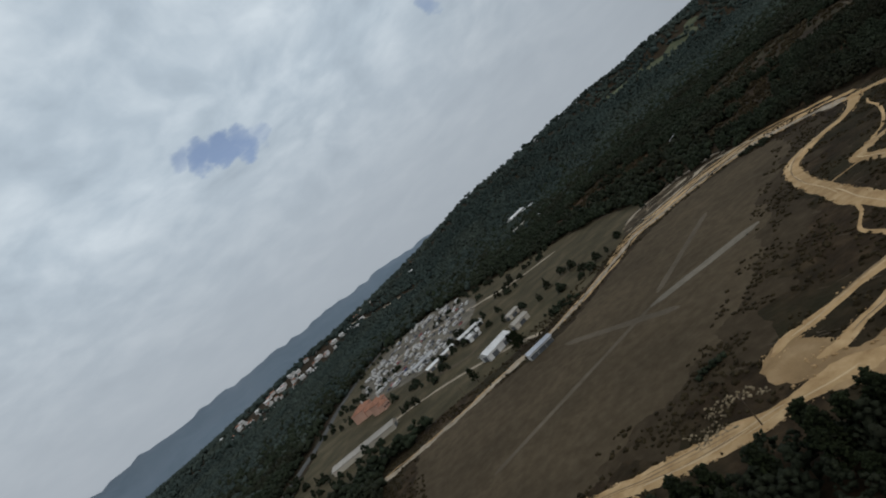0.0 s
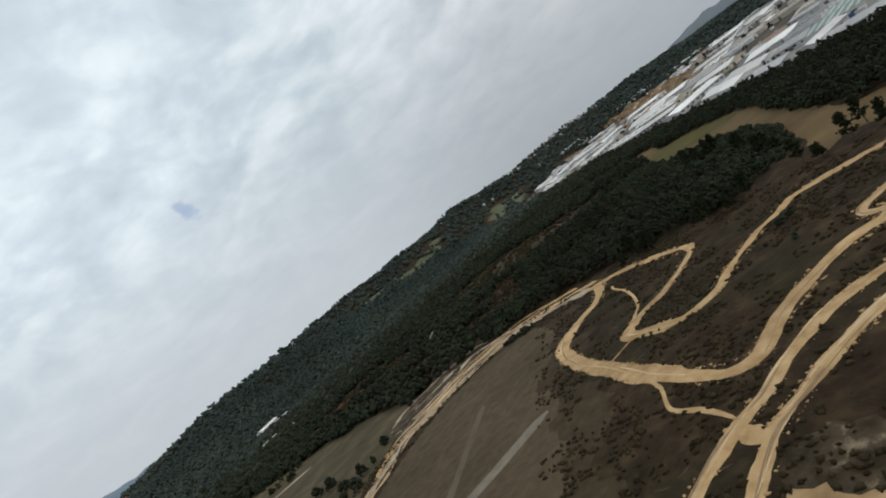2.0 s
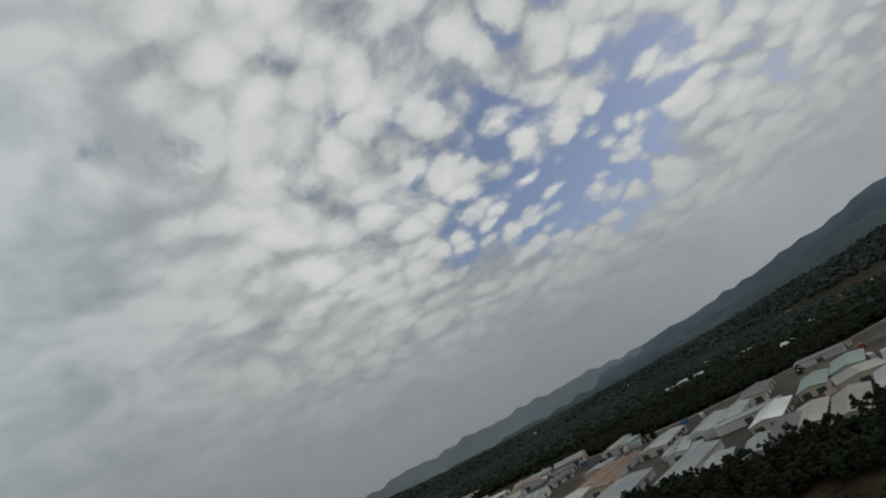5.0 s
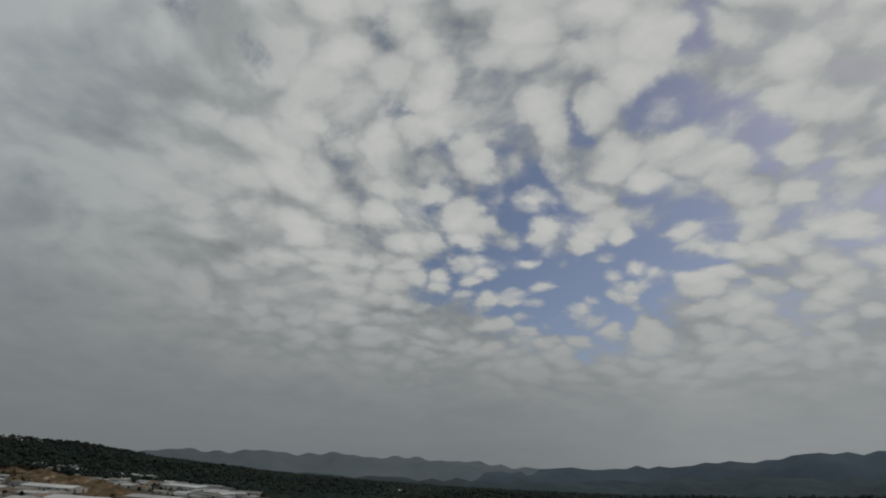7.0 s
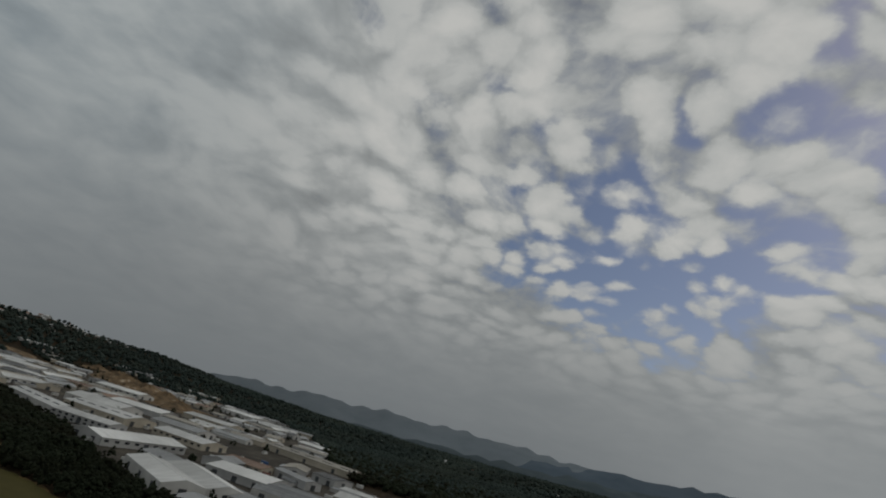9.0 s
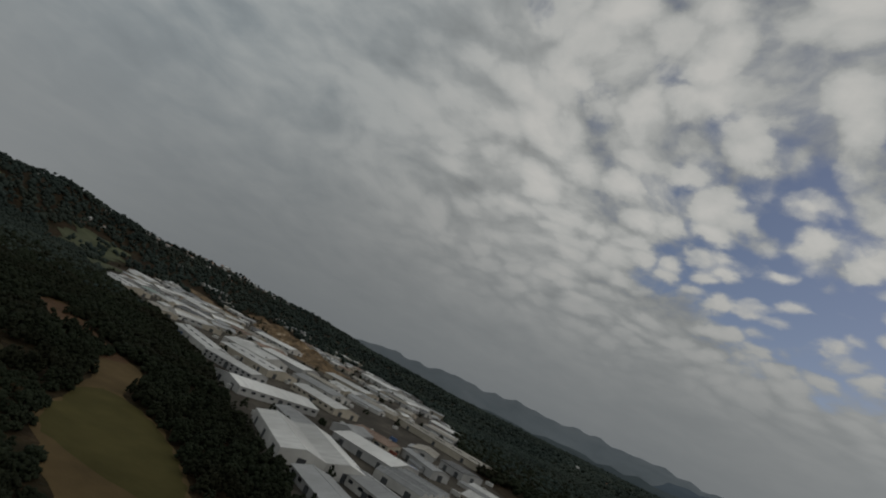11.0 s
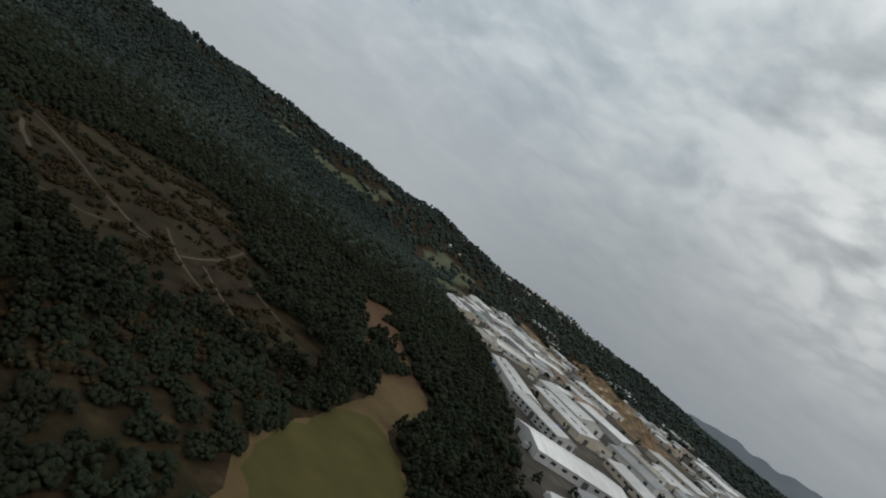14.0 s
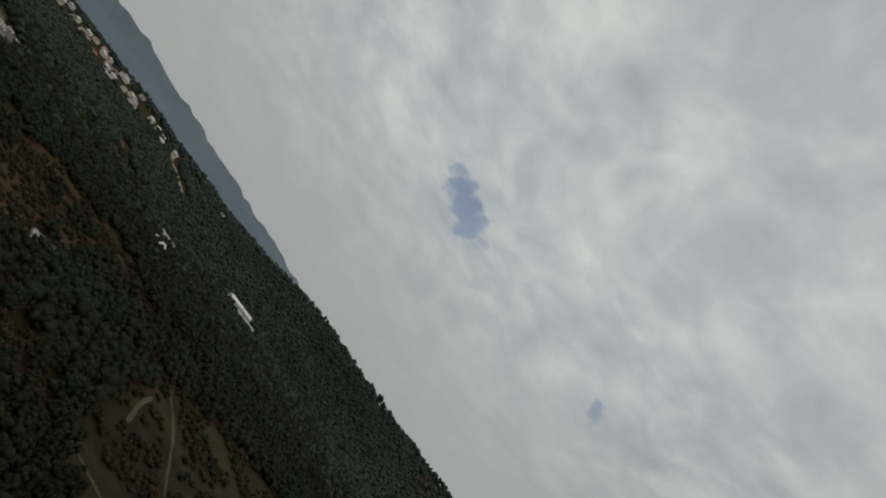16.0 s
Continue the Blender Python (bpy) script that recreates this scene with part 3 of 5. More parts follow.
ribbon("dirt_track", TRACK_LOOP, 3.9, M["dirt"], "sandy dirt track bending in a wide hairpin", "dirt track", 0.12, 0.5, 11)
ribbon("dirt_track", TRACK_UPPER, 3.3, M["dirt"], "narrow sandy track winding in hairpins over the heath", "dirt track", 0.11, 0.85, 12)
ribbon("gravel_track", TRACK_EDGE, 4.6, M["pale_dirt"], "pale gravel track along the edge of the airfield", "gravel track", 0.10, 0.9, 13)
ribbon("dirt_track", TRACK_DIAG_1, 3.3, M["dirt"], "straight sandy track between dark heath strips", "dirt track", 0.11, 0.5, 14)
ribbon("dirt_track", TRACK_DIAG_2, 3.1, M["dirt"], "straight sandy track between dark heath strips", "dirt track", 0.115, 0.5, 15)
ribbon("dirt_track", TRACK_V, 3.0, M["dirt"], "sandy track doubling back in a tight bend", "dirt track", 0.10, 0.6, 16)
ribbon("dirt_track", TRACK_W, 2.8, M["dirt"], "sandy track crossing the dark heath", "dirt track", 0.105, 0.5, 17)
ribbon("dirt_track", TRACK_SOUTH, 6.0, M["dirt"], "wide sandy track running beside the airfield", "dirt track", 0.125, 0.6, 18)
ribbon("footpath", FOOT_PATH, 1.1, M["dirt"], "thin pale footpath through the heath", "footpath", 0.08, 0.5, 19)
ribbon("track_bend", TRACK_LOOP[3:10], 5.8, M["dirt"], "broad churned bend of the sandy track", "dirt track", 0.13, 0.4, 28)
ribbon("track_bend", TRACK_UPPER[7:11], 4.6, M["dirt"], "broad churned bend of the narrow sandy track", "dirt track", 0.125, 0.5, 29)
ribbon("dirt_track", [(70, 100), (68, 97), (67, 93)], 5.0, M["dirt"], "short sandy link between two tracks", "dirt track", 0.135, 0.4, 30)
ribbon("footpath", [(109, 148), (103, 149), (97, 150)], 0.8, M["dirt"], "thin pale footpath through the heath", "footpath", 0.07, 0.6, 46)
ribbon("sand_scrape", [(168, 65), (159, 68), (149, 70), (140, 71)], 3.6, M["dirt"], "sandy scrape in the dark heath", "sand", 0.08, 0.9, 47)
ribbon("footpath", FOOT_PATH_2, 1.0, M["dirt"], "thin pale footpath through the heath", "footpath", 0.08, 0.5, 20)
patch("sand_area", SAND, M["churned"], "open churned patch of yellow sand", "sand", 0.06, 1.2, 6, 1.2)
patch("worn_heath", [(56, 86), (63, 90), (70, 85), (68, 76), (60, 70), (52, 69), (56, 77)], M["broken"], "dark trampled heath with pale sandy streaks", "heath", 0.05, 2.0, 8, 1.2)
patch("dry_field", FIELD, M["field"], "long dry ochre field between dark pine woods", "field", 0.05, 2.5, 7, 5)
patch("green_field", [(330, 258), (343, 278), (372, 303), (384, 297), (378, 266), (354, 226), (338, 212), (332, 226)], M["green_field"], "dull olive grass along the edge of the field", "field", 0.07, 2.5, 9, 5)
patch("rough_grass", GRASS, M["rough_grass"], "rough brown-green grass with scattered trees", "grass", 0.03, 4, 21, 6)
patch("car_park_ground", PARKING, M["gravel_lot"], "pale gravel car park among low sheds", "car park", 0.05, 2, 22, 5)
patch("estate_yard", ESTATE, M["yard"], "pale concrete yards between industrial buildings", "yard", 0.05, 4, 23, 12)
ribbon("access_road", [(-178, 250), (-176, 330), (-168, 414), (-168, 500), (-156, 600), (-132, 660), (-90, 700), (-40, 716), (20, 760)], 8, M["asphalt"], "grey asphalt road curving past the car park", "road", 0.06, 0.06, 24, 5)
ribbon("gravel_drive", [(-130, 505), (-60, 484), (-8, 432), (20, 400), (60, 380)], 5, M["pale_dirt"], "pale gravel drive beside the car park", "gravel track", 0.08, 0.4, 25)
ribbon("gravel_drive", [(-128, 300), (-70, 290), (-20, 262), (10, 232)], 3.5, M["pale_dirt"], "pale gravel drive between the sheds", "gravel track", 0.07, 0.5, 26)
for off, w, a, b, amp in ((4.6, 3.4, 0, 24, 0.8), (9.2, 2.6, 2, 21, 1.0), (-3.4, 1.8, 4, 30, 0.5), (13.0, 1.8, 4, 18, 1.2), (2.6, 1.2, 20, 60, 0.5)):
    ribbon("dirt_track", beside(TRACK_EDGE, -off, amp, off)[a:b], w, M["dirt"], "sandy track braided beside the airfield edge", "dirt track", 0.09, 1.0, int(off * 3) + 40)
for k, (line, w) in enumerate(((TRACK_LOOP, 4.6), (TRACK_UPPER, 3.6), (TRACK_DIAG_1, 2.9), (TRACK_DIAG_2, 2.8), (TRACK_V, 2.6), (TRACK_SOUTH, 5.4), (TRACK_W, 2.4))):
    ruts(line, w, 60 + k)
for pts, w in (([(84, 290), (95, 297), (112, 297), (128, 294), (139, 285), (143, 272)], 3.4), ([(88, 274), (104, 271), (119, 272), (132, 276), (140, 264), (146, 248), (149, 226)], 2.6), ([(96, 284), (110, 282), (124, 284)], 4.2), ([(112, 262), (128, 258), (140, 250), (147, 232)], 2.2), ([(76, 268), (90, 264), (104, 264), (116, 268)], 2.0)):
    ribbon("dirt_track", pts, w, M["pale_dirt"], "pale churned strand of track among rubble", "dirt track", 0.10, 1.3, int(pts[0][1]) + 300)
patch("rubble_field", RUBBLE_FIELD, M["broken"], "churned pale earth with broken stone beside the airfield", "rubble", 0.04, 3, 35, 3)
SCRUB_PATHS = (([(251, 461), (269, 436), (286, 402), (300, 378), (311, 368)], 1.3), ([(256, 370), (267, 365), (281, 363), (288, 362), (298, 367), (311, 369)], 1.1), ([(254, 436), (258, 418), (264, 401)], 1.6), ([(314, 392), (319, 362), (326, 343)], 1.0), ([(319, 366), (330, 378), (339, 391), (352, 418)], 1.2), ([(328, 368), (334, 342), (341, 323)], 1.0), ([(348, 376), (357, 350)], 1.2), ([(293, 330), (298, 316), (305, 302)], 2.2))
for pts, w in SCRUB_PATHS:
    ribbon("footpath", pts, 1.25 * w, M["trodden"], "faint trodden path through dark scrub", "footpath", 0.06, 0.6, int(w * 20))
ribbon("sand_scrape", [(246, 40), (228, 44), (210, 46), (196, 46)], 4.0, M["dirt"], "sandy scrape in the dark heath", "sand", 0.08, 1.2, 31)
ribbon("sand_scrape", [(205, 22), (192, 26), (182, 20)], 5.0, M["dirt"], "sandy scrape in the dark heath", "sand", 0.08, 1.2, 32)
ribbon("sand_scrape", [(188, 62), (176, 58), (164, 46), (160, 30)], 4.5, M["dirt"], "sandy scrape in the dark heath", "sand", 0.08, 1.0, 34)
drape(ribbon("hill_meadow", HILL_GRASS[0], 52, M["pale_grass"], "dull green meadow on the wooded hillside", "meadow", 0.2, 0.8, 36, 10), 1.2)
drape(ribbon("hill_meadow", HILL_GRASS[1], 110, M["pale_grass"], "rough grey-green grass on the slope above the estate", "meadow", 0.2, 0.8, 42, 10), 1.2)
drape(ribbon("hill_road", HILL_ROAD, 7, M["pale_dirt"], "pale road climbing the wooded hillside", "road", 0.1, 0.3, 37, 6), 1.0)
patch("scrub_clearing", OPEN_SCRUB, M["clearing"], "bare brown ground in a clearing of the wood", "clearing", 0.035, 3, 44, 5)
patch("rust_field", [(403, 366), (410, 352), (430, 352), (437, 378), (454, 428), (468, 470), (444, 464), (420, 410)], M["rust_field"], "reddish bare end of the dry field", "field", 0.065, 2.5, 45, 4)
patch("rust_ground", RUST, M["rust_ground"], "rust-brown dry ground among dark scrub", "field", 0.05, 3, 38, 5)
drape(ribbon("bare_earth", [(900, 500), (968, 578), (1063, 684), (1160, 790), (1254, 898), (1310, 972)], 105, M["soil"], "broad strip of tipped orange-brown earth behind the halls", "bare earth", 0.3, 0.7, 43, 8), 0.25)
ribbon("perimeter_road", PERIMETER, 7, M["asphalt"], "grey road round the edge of the industrial estate", "road", 0.06, 0.05, 39, 6)
ribbon("perimeter_verge", [(x + 6, y - 3) for x, y in PERIMETER], 3.5, M["pale_dirt"], "pale verge of bare earth beside the estate road", "verge", 0.05, 0.5, 40, 4)
drape(ribbon("hill_track", [(-118, 868), (-93, 826), (-66, 792), (-30, 772), (-12, 752)], 8, M["trodden"], "grey-brown track between woods on the slope", "dirt track", 0.08, 0.5, 41, 5), 0.6)
for pts, w in (([(31, 357), (51, 359)], 2.0), ([(35, 291), (61, 300)], 2.0), ([(1, 325), (14, 285)], 2.6), ([(65, 443), (78, 406), (90, 382), (98, 348)], 3.0), ([(-55, 318), (-30, 296), (-13, 302)], 3.0), ([(-64, 330), (-20, 362), (10, 372)], 3.0)):
    ribbon("earth_bank", pts, w, M["trodden"], "narrow brown bank of bare earth in rough grass", "earth bank", 0.25, 0.9, int(pts[0][1]))

drape(ribbon("bare_earth", [(1090, 860), (1130, 980), (1170, 1090)], 80, M["soil"], "tipped orange-brown earth beyond the last halls", "bare earth", 0.3, 0.8, 48, 8), 0.3)

# ---- industrial estate ----
def metal_roof(name, c1, c2, rib=0.9, stripe=None):
    """Corrugated sheet with dirt and rust streaks; stripe: a second colour in wide bands."""
    m = material(name, [c1, c2], 0.08, 8, rough=0.55)
    nt = m.node_tree
    n, l = nt.nodes.new, nt.links.new
    bsdf = nt.nodes["Principled BSDF"]
    co = n("ShaderNodeTexCoord").outputs["Object"]
    streak = n("ShaderNodeTexNoise")
    streak.inputs["Scale"].default_value, streak.inputs["Detail"].default_value = 0.35, 8
    squash = n("ShaderNodeMapping")
    squash.inputs["Scale"].default_value = (0.12, 1, 1)
    l(co, squash.inputs[0])
    l(squash.outputs[0], streak.inputs["Vector"])
    each = n("ShaderNodeObjectInfo")
    total = n("ShaderNodeMath")
    total.operation = "MULTIPLY_ADD"
    l(each.outputs["Random"], total.inputs[0])
    total.inputs[1].default_value = 0.75
    l(streak.outputs["Fac"], total.inputs[2])
    age = n("ShaderNodeMapRange")
    age.inputs[1].default_value, age.inputs[2].default_value = 0.45, 1.35
    age.inputs[3].default_value, age.inputs[4].default_value = 1.1, 0.66
    l(total.outputs[0], age.inputs[0])
    worn = n("ShaderNodeHueSaturation")
    l(age.outputs[0], worn.inputs["Value"])
    l(bsdf.inputs["Base Color"].links[0].from_socket, worn.inputs["Color"])
    l(worn.outputs[0], bsdf.inputs["Base Color"])
    wave = n("ShaderNodeTexWave")
    wave.bands_direction = "Y"
    wave.inputs["Scale"].default_value, wave.inputs["Distortion"].default_value = rib, 0.0
    l(co, wave.inputs["Vector"])
    b = n("ShaderNodeBump")
    b.inputs["Distance"].default_value = 0.06
    l(wave.outputs["Fac"], b.inputs["Height"])
    l(b.outputs[0], bsdf.inputs["Normal"])
    if stripe:
        band = n("ShaderNodeTexWave")
        band.bands_direction = "Y"
        band.inputs["Scale"].default_value = 0.05
        l(co, band.inputs["Vector"])
        r = n("ShaderNodeValToRGB")
        r.color_ramp.interpolation = "CONSTANT"
        r.color_ramp.elements[1].position = 0.72
        r.color_ramp.elements[0].color, r.color_ramp.elements[1].color = (0, 0, 0, 1), (1, 1, 1, 1)
        l(band.outputs["Fac"], r.inputs[0])
        mx = n("ShaderNodeMix")
        mx.data_type = "RGBA"
        l(r.outputs[0], mx.inputs[0])
        l(bsdf.inputs["Base Color"].links[0].from_socket, mx.inputs[6])
        mx.inputs[7].default_value = (*stripe, 1)
        l(mx.outputs[2], bsdf.inputs["Base Color"])
    return m


ROOFS = {
    "white": metal_roof("white_sheet_roof", (0.68, 0.67, 0.65), (0.80, 0.80, 0.78)),
    "grey": metal_roof("grey_sheet_roof", (0.33, 0.335, 0.34), (0.46, 0.465, 0.47)),
    "beige": metal_roof("beige_sheet_roof", (0.34, 0.31, 0.26), (0.48, 0.44, 0.38)),
    "dark": metal_roof("dark_sheet_roof", (0.12, 0.12, 0.125), (0.19, 0.19, 0.19)),
    "green": metal_roof("green_striped_roof", (0.16, 0.235, 0.205), (0.22, 0.30, 0.265), stripe=(0.40, 0.45, 0.42)),
    "rust": metal_roof("rusty_sheet_roof", (0.20, 0.12, 0.08), (0.32, 0.21, 0.15)),
}
WALLS = {
    "white": material("white_rendered_wall", [(0.46, 0.45, 0.43), (0.62, 0.61, 0.58)], 0.15, 8),
    "grey": material("grey_clad_wall", [(0.36, 0.36, 0.355), (0.48, 0.475, 0.465)], 0.15, 8),
    "cream": material("cream_rendered_wall", [(0.40, 0.36, 0.29), (0.52, 0.47, 0.39)], 0.15, 8),
    "pink": material("salmon_rendered_wall", [(0.42, 0.25, 0.18), (0.52, 0.33, 0.25)], 0.15, 8),
}
M["stone"] = material("pale_stone", [(0.22, 0.19, 0.15), (0.36, 0.32, 0.26), (0.50, 0.46, 0.39)], 0.7, 6, random_island=0.3)
M["door"] = material("dark_steel_door", [(0.045, 0.05, 0.055), (0.085, 0.09, 0.095)], 0.6, 5, rough=0.6)
M["glass"] = material("window_glass", [(0.015, 0.018, 0.022), (0.03, 0.034, 0.04)], 0.5, 3, rough=0.12)
M["tile_roof"] = material("terracotta_tile_roof", [(0.24, 0.11, 0.07), (0.36, 0.19, 0.125)], 0.6, 8, bump=0.05, bump_scale=2.5)
M["chimney"] = material("chimney_render", [(0.35, 0.33, 0.30), (0.5, 0.48, 0.45)], 0.6, 6)


def box_bm(x0, x1, y0, y1, z0, z1, bevel=0.0):
    bm = bmesh.new()
    bmesh.ops.create_cube(bm, size=1, matrix=Matrix.LocRotScale(((x0 + x1) / 2, (y0 + y1) / 2, (z0 + z1) / 2), None, (x1 - x0, y1 - y0, z1 - z0)))
    if bevel:
        bmesh.ops.bevel(bm, geom=bm.edges[:], offset=bevel, segments=1, affect="EDGES")
    return bm


def mesh_bm(verts, faces):
    bm = bmesh.new()
    vs = [bm.verts.new(v) for v in verts]
    for f in faces:
        bm.faces.new([vs[i] for i in f])
    bmesh.ops.recalc_face_normals(bm, faces=bm.faces[:])
    return bm


def gable_walls(w, l, h, rise):
    """Walls of a shed with pointed gable ends, l along y."""
    v = [(-w, -l, 0), (w, -l, 0), (w, l, 0), (-w, l, 0), (-w, -l, h), (w, -l, h), (w, l, h), (-w, l, h), (0, -l, h + rise), (0, l, h + rise)]
    f = [(0, 1, 5, 8, 4), (2, 3, 7, 9, 6), (1, 2, 6, 5), (3, 0, 4, 7), (0, 3, 2, 1), (4, 8, 9, 7), (5, 6, 9, 8)]
    return mesh_bm(v, f)


def roof_slope(side, w, l, h, rise, over=0.5, t=0.18):
    """One slope of a gable roof, a thick sheet with eaves."""
    s = side
    e = over * rise / w
    a = [(0, -l - over, h + rise), (s * (w + over), -l - over, h - e), (s * (w + over), l + over, h - e), (0, l + over, h + rise)]
    v = [(x, y, z + 0.03) for x, y, z in a] + [(x, y, z + 0.03 + t) for x, y, z in a]
    return mesh_bm(v, [(0, 1, 2, 3), (4, 5, 6, 7), (0, 1, 5, 4), (1, 2, 6, 5), (2, 3, 7, 6), (3, 0, 4, 7)])


def gable_building(name, x, y, rot, length, width, h, rise, roof, wall, label, category, doors=2, windows=0, group="", z=0.0, bays=1, end_doors=1, two_rows=False, skylights=0, annexes=0, vents=0):
    """A shed or hall: walls, roof slopes, doors and window panes. rot: degrees of the long axis from north towards east."""
    e = new(name)
    e.matrix_world = pose(x, y, z, 0, 0, -rot)
    tagged(e, label, category, group)
    bw = width / bays
    l = length / 2
    for b in range(bays):
        cx = -width / 2 + bw * (b + 0.5)
        body = part("wall", gable_walls(bw / 2, l, h, rise), wall, e)
        body.location.x = cx
        for s in (-1, 1):
            r = part("roof", roof_slope(s, bw / 2, l, h, rise, 0.5 if bays == 1 else 0.0), roof, e)
            r.location.x = cx
        ridge = part("ridge_cap", box_bm(-0.35, 0.35, -l - 0.4, l + 0.4, h + rise + 0.02, h + rise + 0.34, 0.1), roof, e)
        ridge.location.x = cx
        for k in range(skylights):
            sy = -l + (k + 0.5) * length / skylights
            sl = part("skylight", box_bm(-0.7, 0.7, -length / skylights * 0.28, length / skylights * 0.28, 0, 0.25, 0.05), M["glass"], e)
            sl.matrix_local = Matrix.Translation((cx - bw / 4, sy, h + rise / 2 + 0.22)) @ Euler((0, -math.atan2(rise, bw / 2), 0)).to_matrix().to_4x4()
    for s in (-1, 1):
        for k in range(doors):
            dy = -l + (k + 0.5) * length / doors
            part("door", box_bm(s * width / 2 - 0.12, s * width / 2 + 0.12, dy - 1.9, dy + 1.9, 0.02, min(4.2, h * 0.7), 0.04), M["door"], e)
        for row in range(2 if two_rows else 1):
            for k in range(windows):
                wy = -l + (k + 0.5) * length / windows
                wz = h * (0.62 if not two_rows else (0.28, 0.72)[row])
                part("window_pane", box_bm(s * width / 2 - 0.1, s * width / 2 + 0.1, wy - length / windows * 0.22, wy + length / windows * 0.22, wz - 0.7, wz + 0.7, 0.03), M["glass"], e)
    for k in range(annexes):
        q = random.Random(int(x * 7 + y * 3) + k)
        s, ay, al, aw, ah = (-1, 1)[(k + int(x)) % 2], q.uniform(-0.6, 0.6) * l, q.uniform(0.18, 0.36) * length, q.uniform(2.5, 6.0), min(h - 0.3, q.uniform(2.4, 3.6))
        v = [(0, -al, 0), (aw, -al, 0), (aw, al, 0), (0, al, 0), (0, -al, ah), (aw, -al, ah * 0.75), (aw, al, ah * 0.75), (0, al, ah)]
        lean = part("lean_to", mesh_bm([(s * (width / 2 + 0.02 + a), ay + b, c) for a, b, c in v], [(0, 1, 2, 3), (0, 1, 5, 4), (1, 2, 6, 5), (2, 3, 7, 6), (3, 0, 4, 7), (4, 5, 6, 7)]), wall, e)
        v = [(-0.0, -al - 0.3, ah + 0.05), (aw + 0.4, -al - 0.3, ah * 0.74), (aw + 0.4, al + 0.3, ah * 0.74), (-0.0, al + 0.3, ah + 0.05)]
        v = [(s * (width / 2 + 0.02 + a), ay + b, c + d) for d in (0.0, 0.14) for a, b, c in v]
        part("roof", mesh_bm(v, [(0, 1, 2, 3), (4, 5, 6, 7), (0, 1, 5, 4), (1, 2, 6, 5), (2, 3, 7, 6), (3, 0, 4, 7)]), (ROOFS["grey"], ROOFS["white"], ROOFS["rust"], roof)[q.randrange(4)], lean)
    for k in range(vents):
        vy = -l + (k + 0.5) * length / vents
        part("roof_vent", box_bm(-0.8, 0.8, vy - 1.0, vy + 1.0, h + rise - 0.1, h + rise + 1.0, 0.12), M["chimney"], e)
    for s in (-1, 1):
        for k in range(end_doors):
            dx = -width / 2 + (k + 0.5) * width / end_doors
            part("door", box_bm(dx - 2, dx + 2, s * l - 0.12, s * l + 0.12, 0.02, min(4.5, h * 0.75), 0.04), M["door"], e)
    return e


KIND = {"white": "white sheet-metal", "grey": "grey corrugated", "beige": "beige sheet-metal", "dark": "dark grey sheet-metal", "green": "green and pale striped", "rust": "rusty brown sheet-metal"}
rng = random.Random(7)
halls = []


def main_hall(x, y, rot, ln, wd, h, rise, roof, bays=1, win=0, two=False):
    """One of the larger halls, standing at its own place."""
    wall = WALLS[rng.choice(["white", "white", "cream", "grey"])]
    extra = " with rows of windows" if win else (" with several roof ridges" if bays > 1 else "")
    label = f"large hall with a {KIND[roof]} roof".replace("green and pale striped", "green striped") + extra
    gable_building("industrial_hall", x, y, rot, ln, wd, h * (0.62 if y > 130 else 0.5), rise if y > 130 else rise * 0.65, ROOFS[roof], wall, label, "hall", doors=rng.choice([1, 2, 3]), windows=win, z=float(land(x, y)), group="industrial halls of the estate", bays=bays, end_doors=2, two_rows=two, skylights=rng.choice([0, 0, 0, 5]) if bays == 1 and ln > 50 else 0)
    halls.append((x, y, max(ln, wd) * (0.62 if x > 420 else 0.34)))


main_hall(699, 716, 10, 70, 34, 8, 3.0, "white")
main_hall(925, 955, 8, 74, 30, 8, 2.5, "white")
main_hall(771, 700, 12, 40, 46, 7, 2.2, "white", bays=4)
main_hall(903, 783, 6, 70, 30, 8, 2.5, "white")
main_hall(594, 468, 26, 90, 24, 8, 2.6, "white")
main_hall(562, 398, 4, 54, 18, 9, 2.0, "white", win=9, two=True)
main_hall(460, 255, 40, 64, 44, 9, 2.4, "white", bays=2)
main_hall(534, 341, 108, 66, 34, 8, 2.6, "white", win=9)
main_hall(690, 486, 6, 66, 34, 10, 4.0, "white")
main_hall(770, 497, 2, 68, 34, 9, 3.0, "white")
main_hall(696, 400, 8, 56, 30, 8, 2.6, "grey")
main_hall(870, 463, 10, 74, 32, 9, 2.6, "white")
main_hall(1220, 585, 30, 110, 46, 11, 2.6, "white")
main_hall(957, 661, 4, 80, 34, 9, 3.0, "white", win=6)
main_hall(628, 352, 14, 56, 30, 8, 2.6, "white", win=8)
main_hall(450, 158, 8, 64, 62, 8, 1.8, "green", bays=2)
main_hall(374, 146, 14, 40, 18, 6, 1.8, "grey", win=6)
main_hall(291, -8, 116, 42, 13, 7, 2.2, "beige", win=5)
main_hall(304, 2, 117, 34, 12, 7, 1.6, "beige", win=4)
main_hall(299, 13, 114, 34, 11, 8, 1.4, "dark", win=7, two=True)
main_hall(297, 25, 112, 26, 10, 7, 1.6, "grey", win=4)
main_hall(307, 39, 112, 20, 11, 6, 1.6, "grey", win=3)
main_hall(329, 47, 124, 40, 17, 7, 2.0, "grey")
main_hall(345, 3, 118, 36, 14, 7, 2.0, "white", win=5)
main_hall(394, 15, 118, 42, 28, 8, 2.0, "grey", bays=2)
main_hall(343, 81, 120, 44, 24, 7, 2.0, "grey")
main_hall(374, 112, 124, 50, 24, 7, 2.0, "white")
main_hall(412, 80, 120, 46, 26, 7, 2.2, "rust", bays=3)
main_hall(366, -26, 116, 36, 13, 7, 1.8, "green")
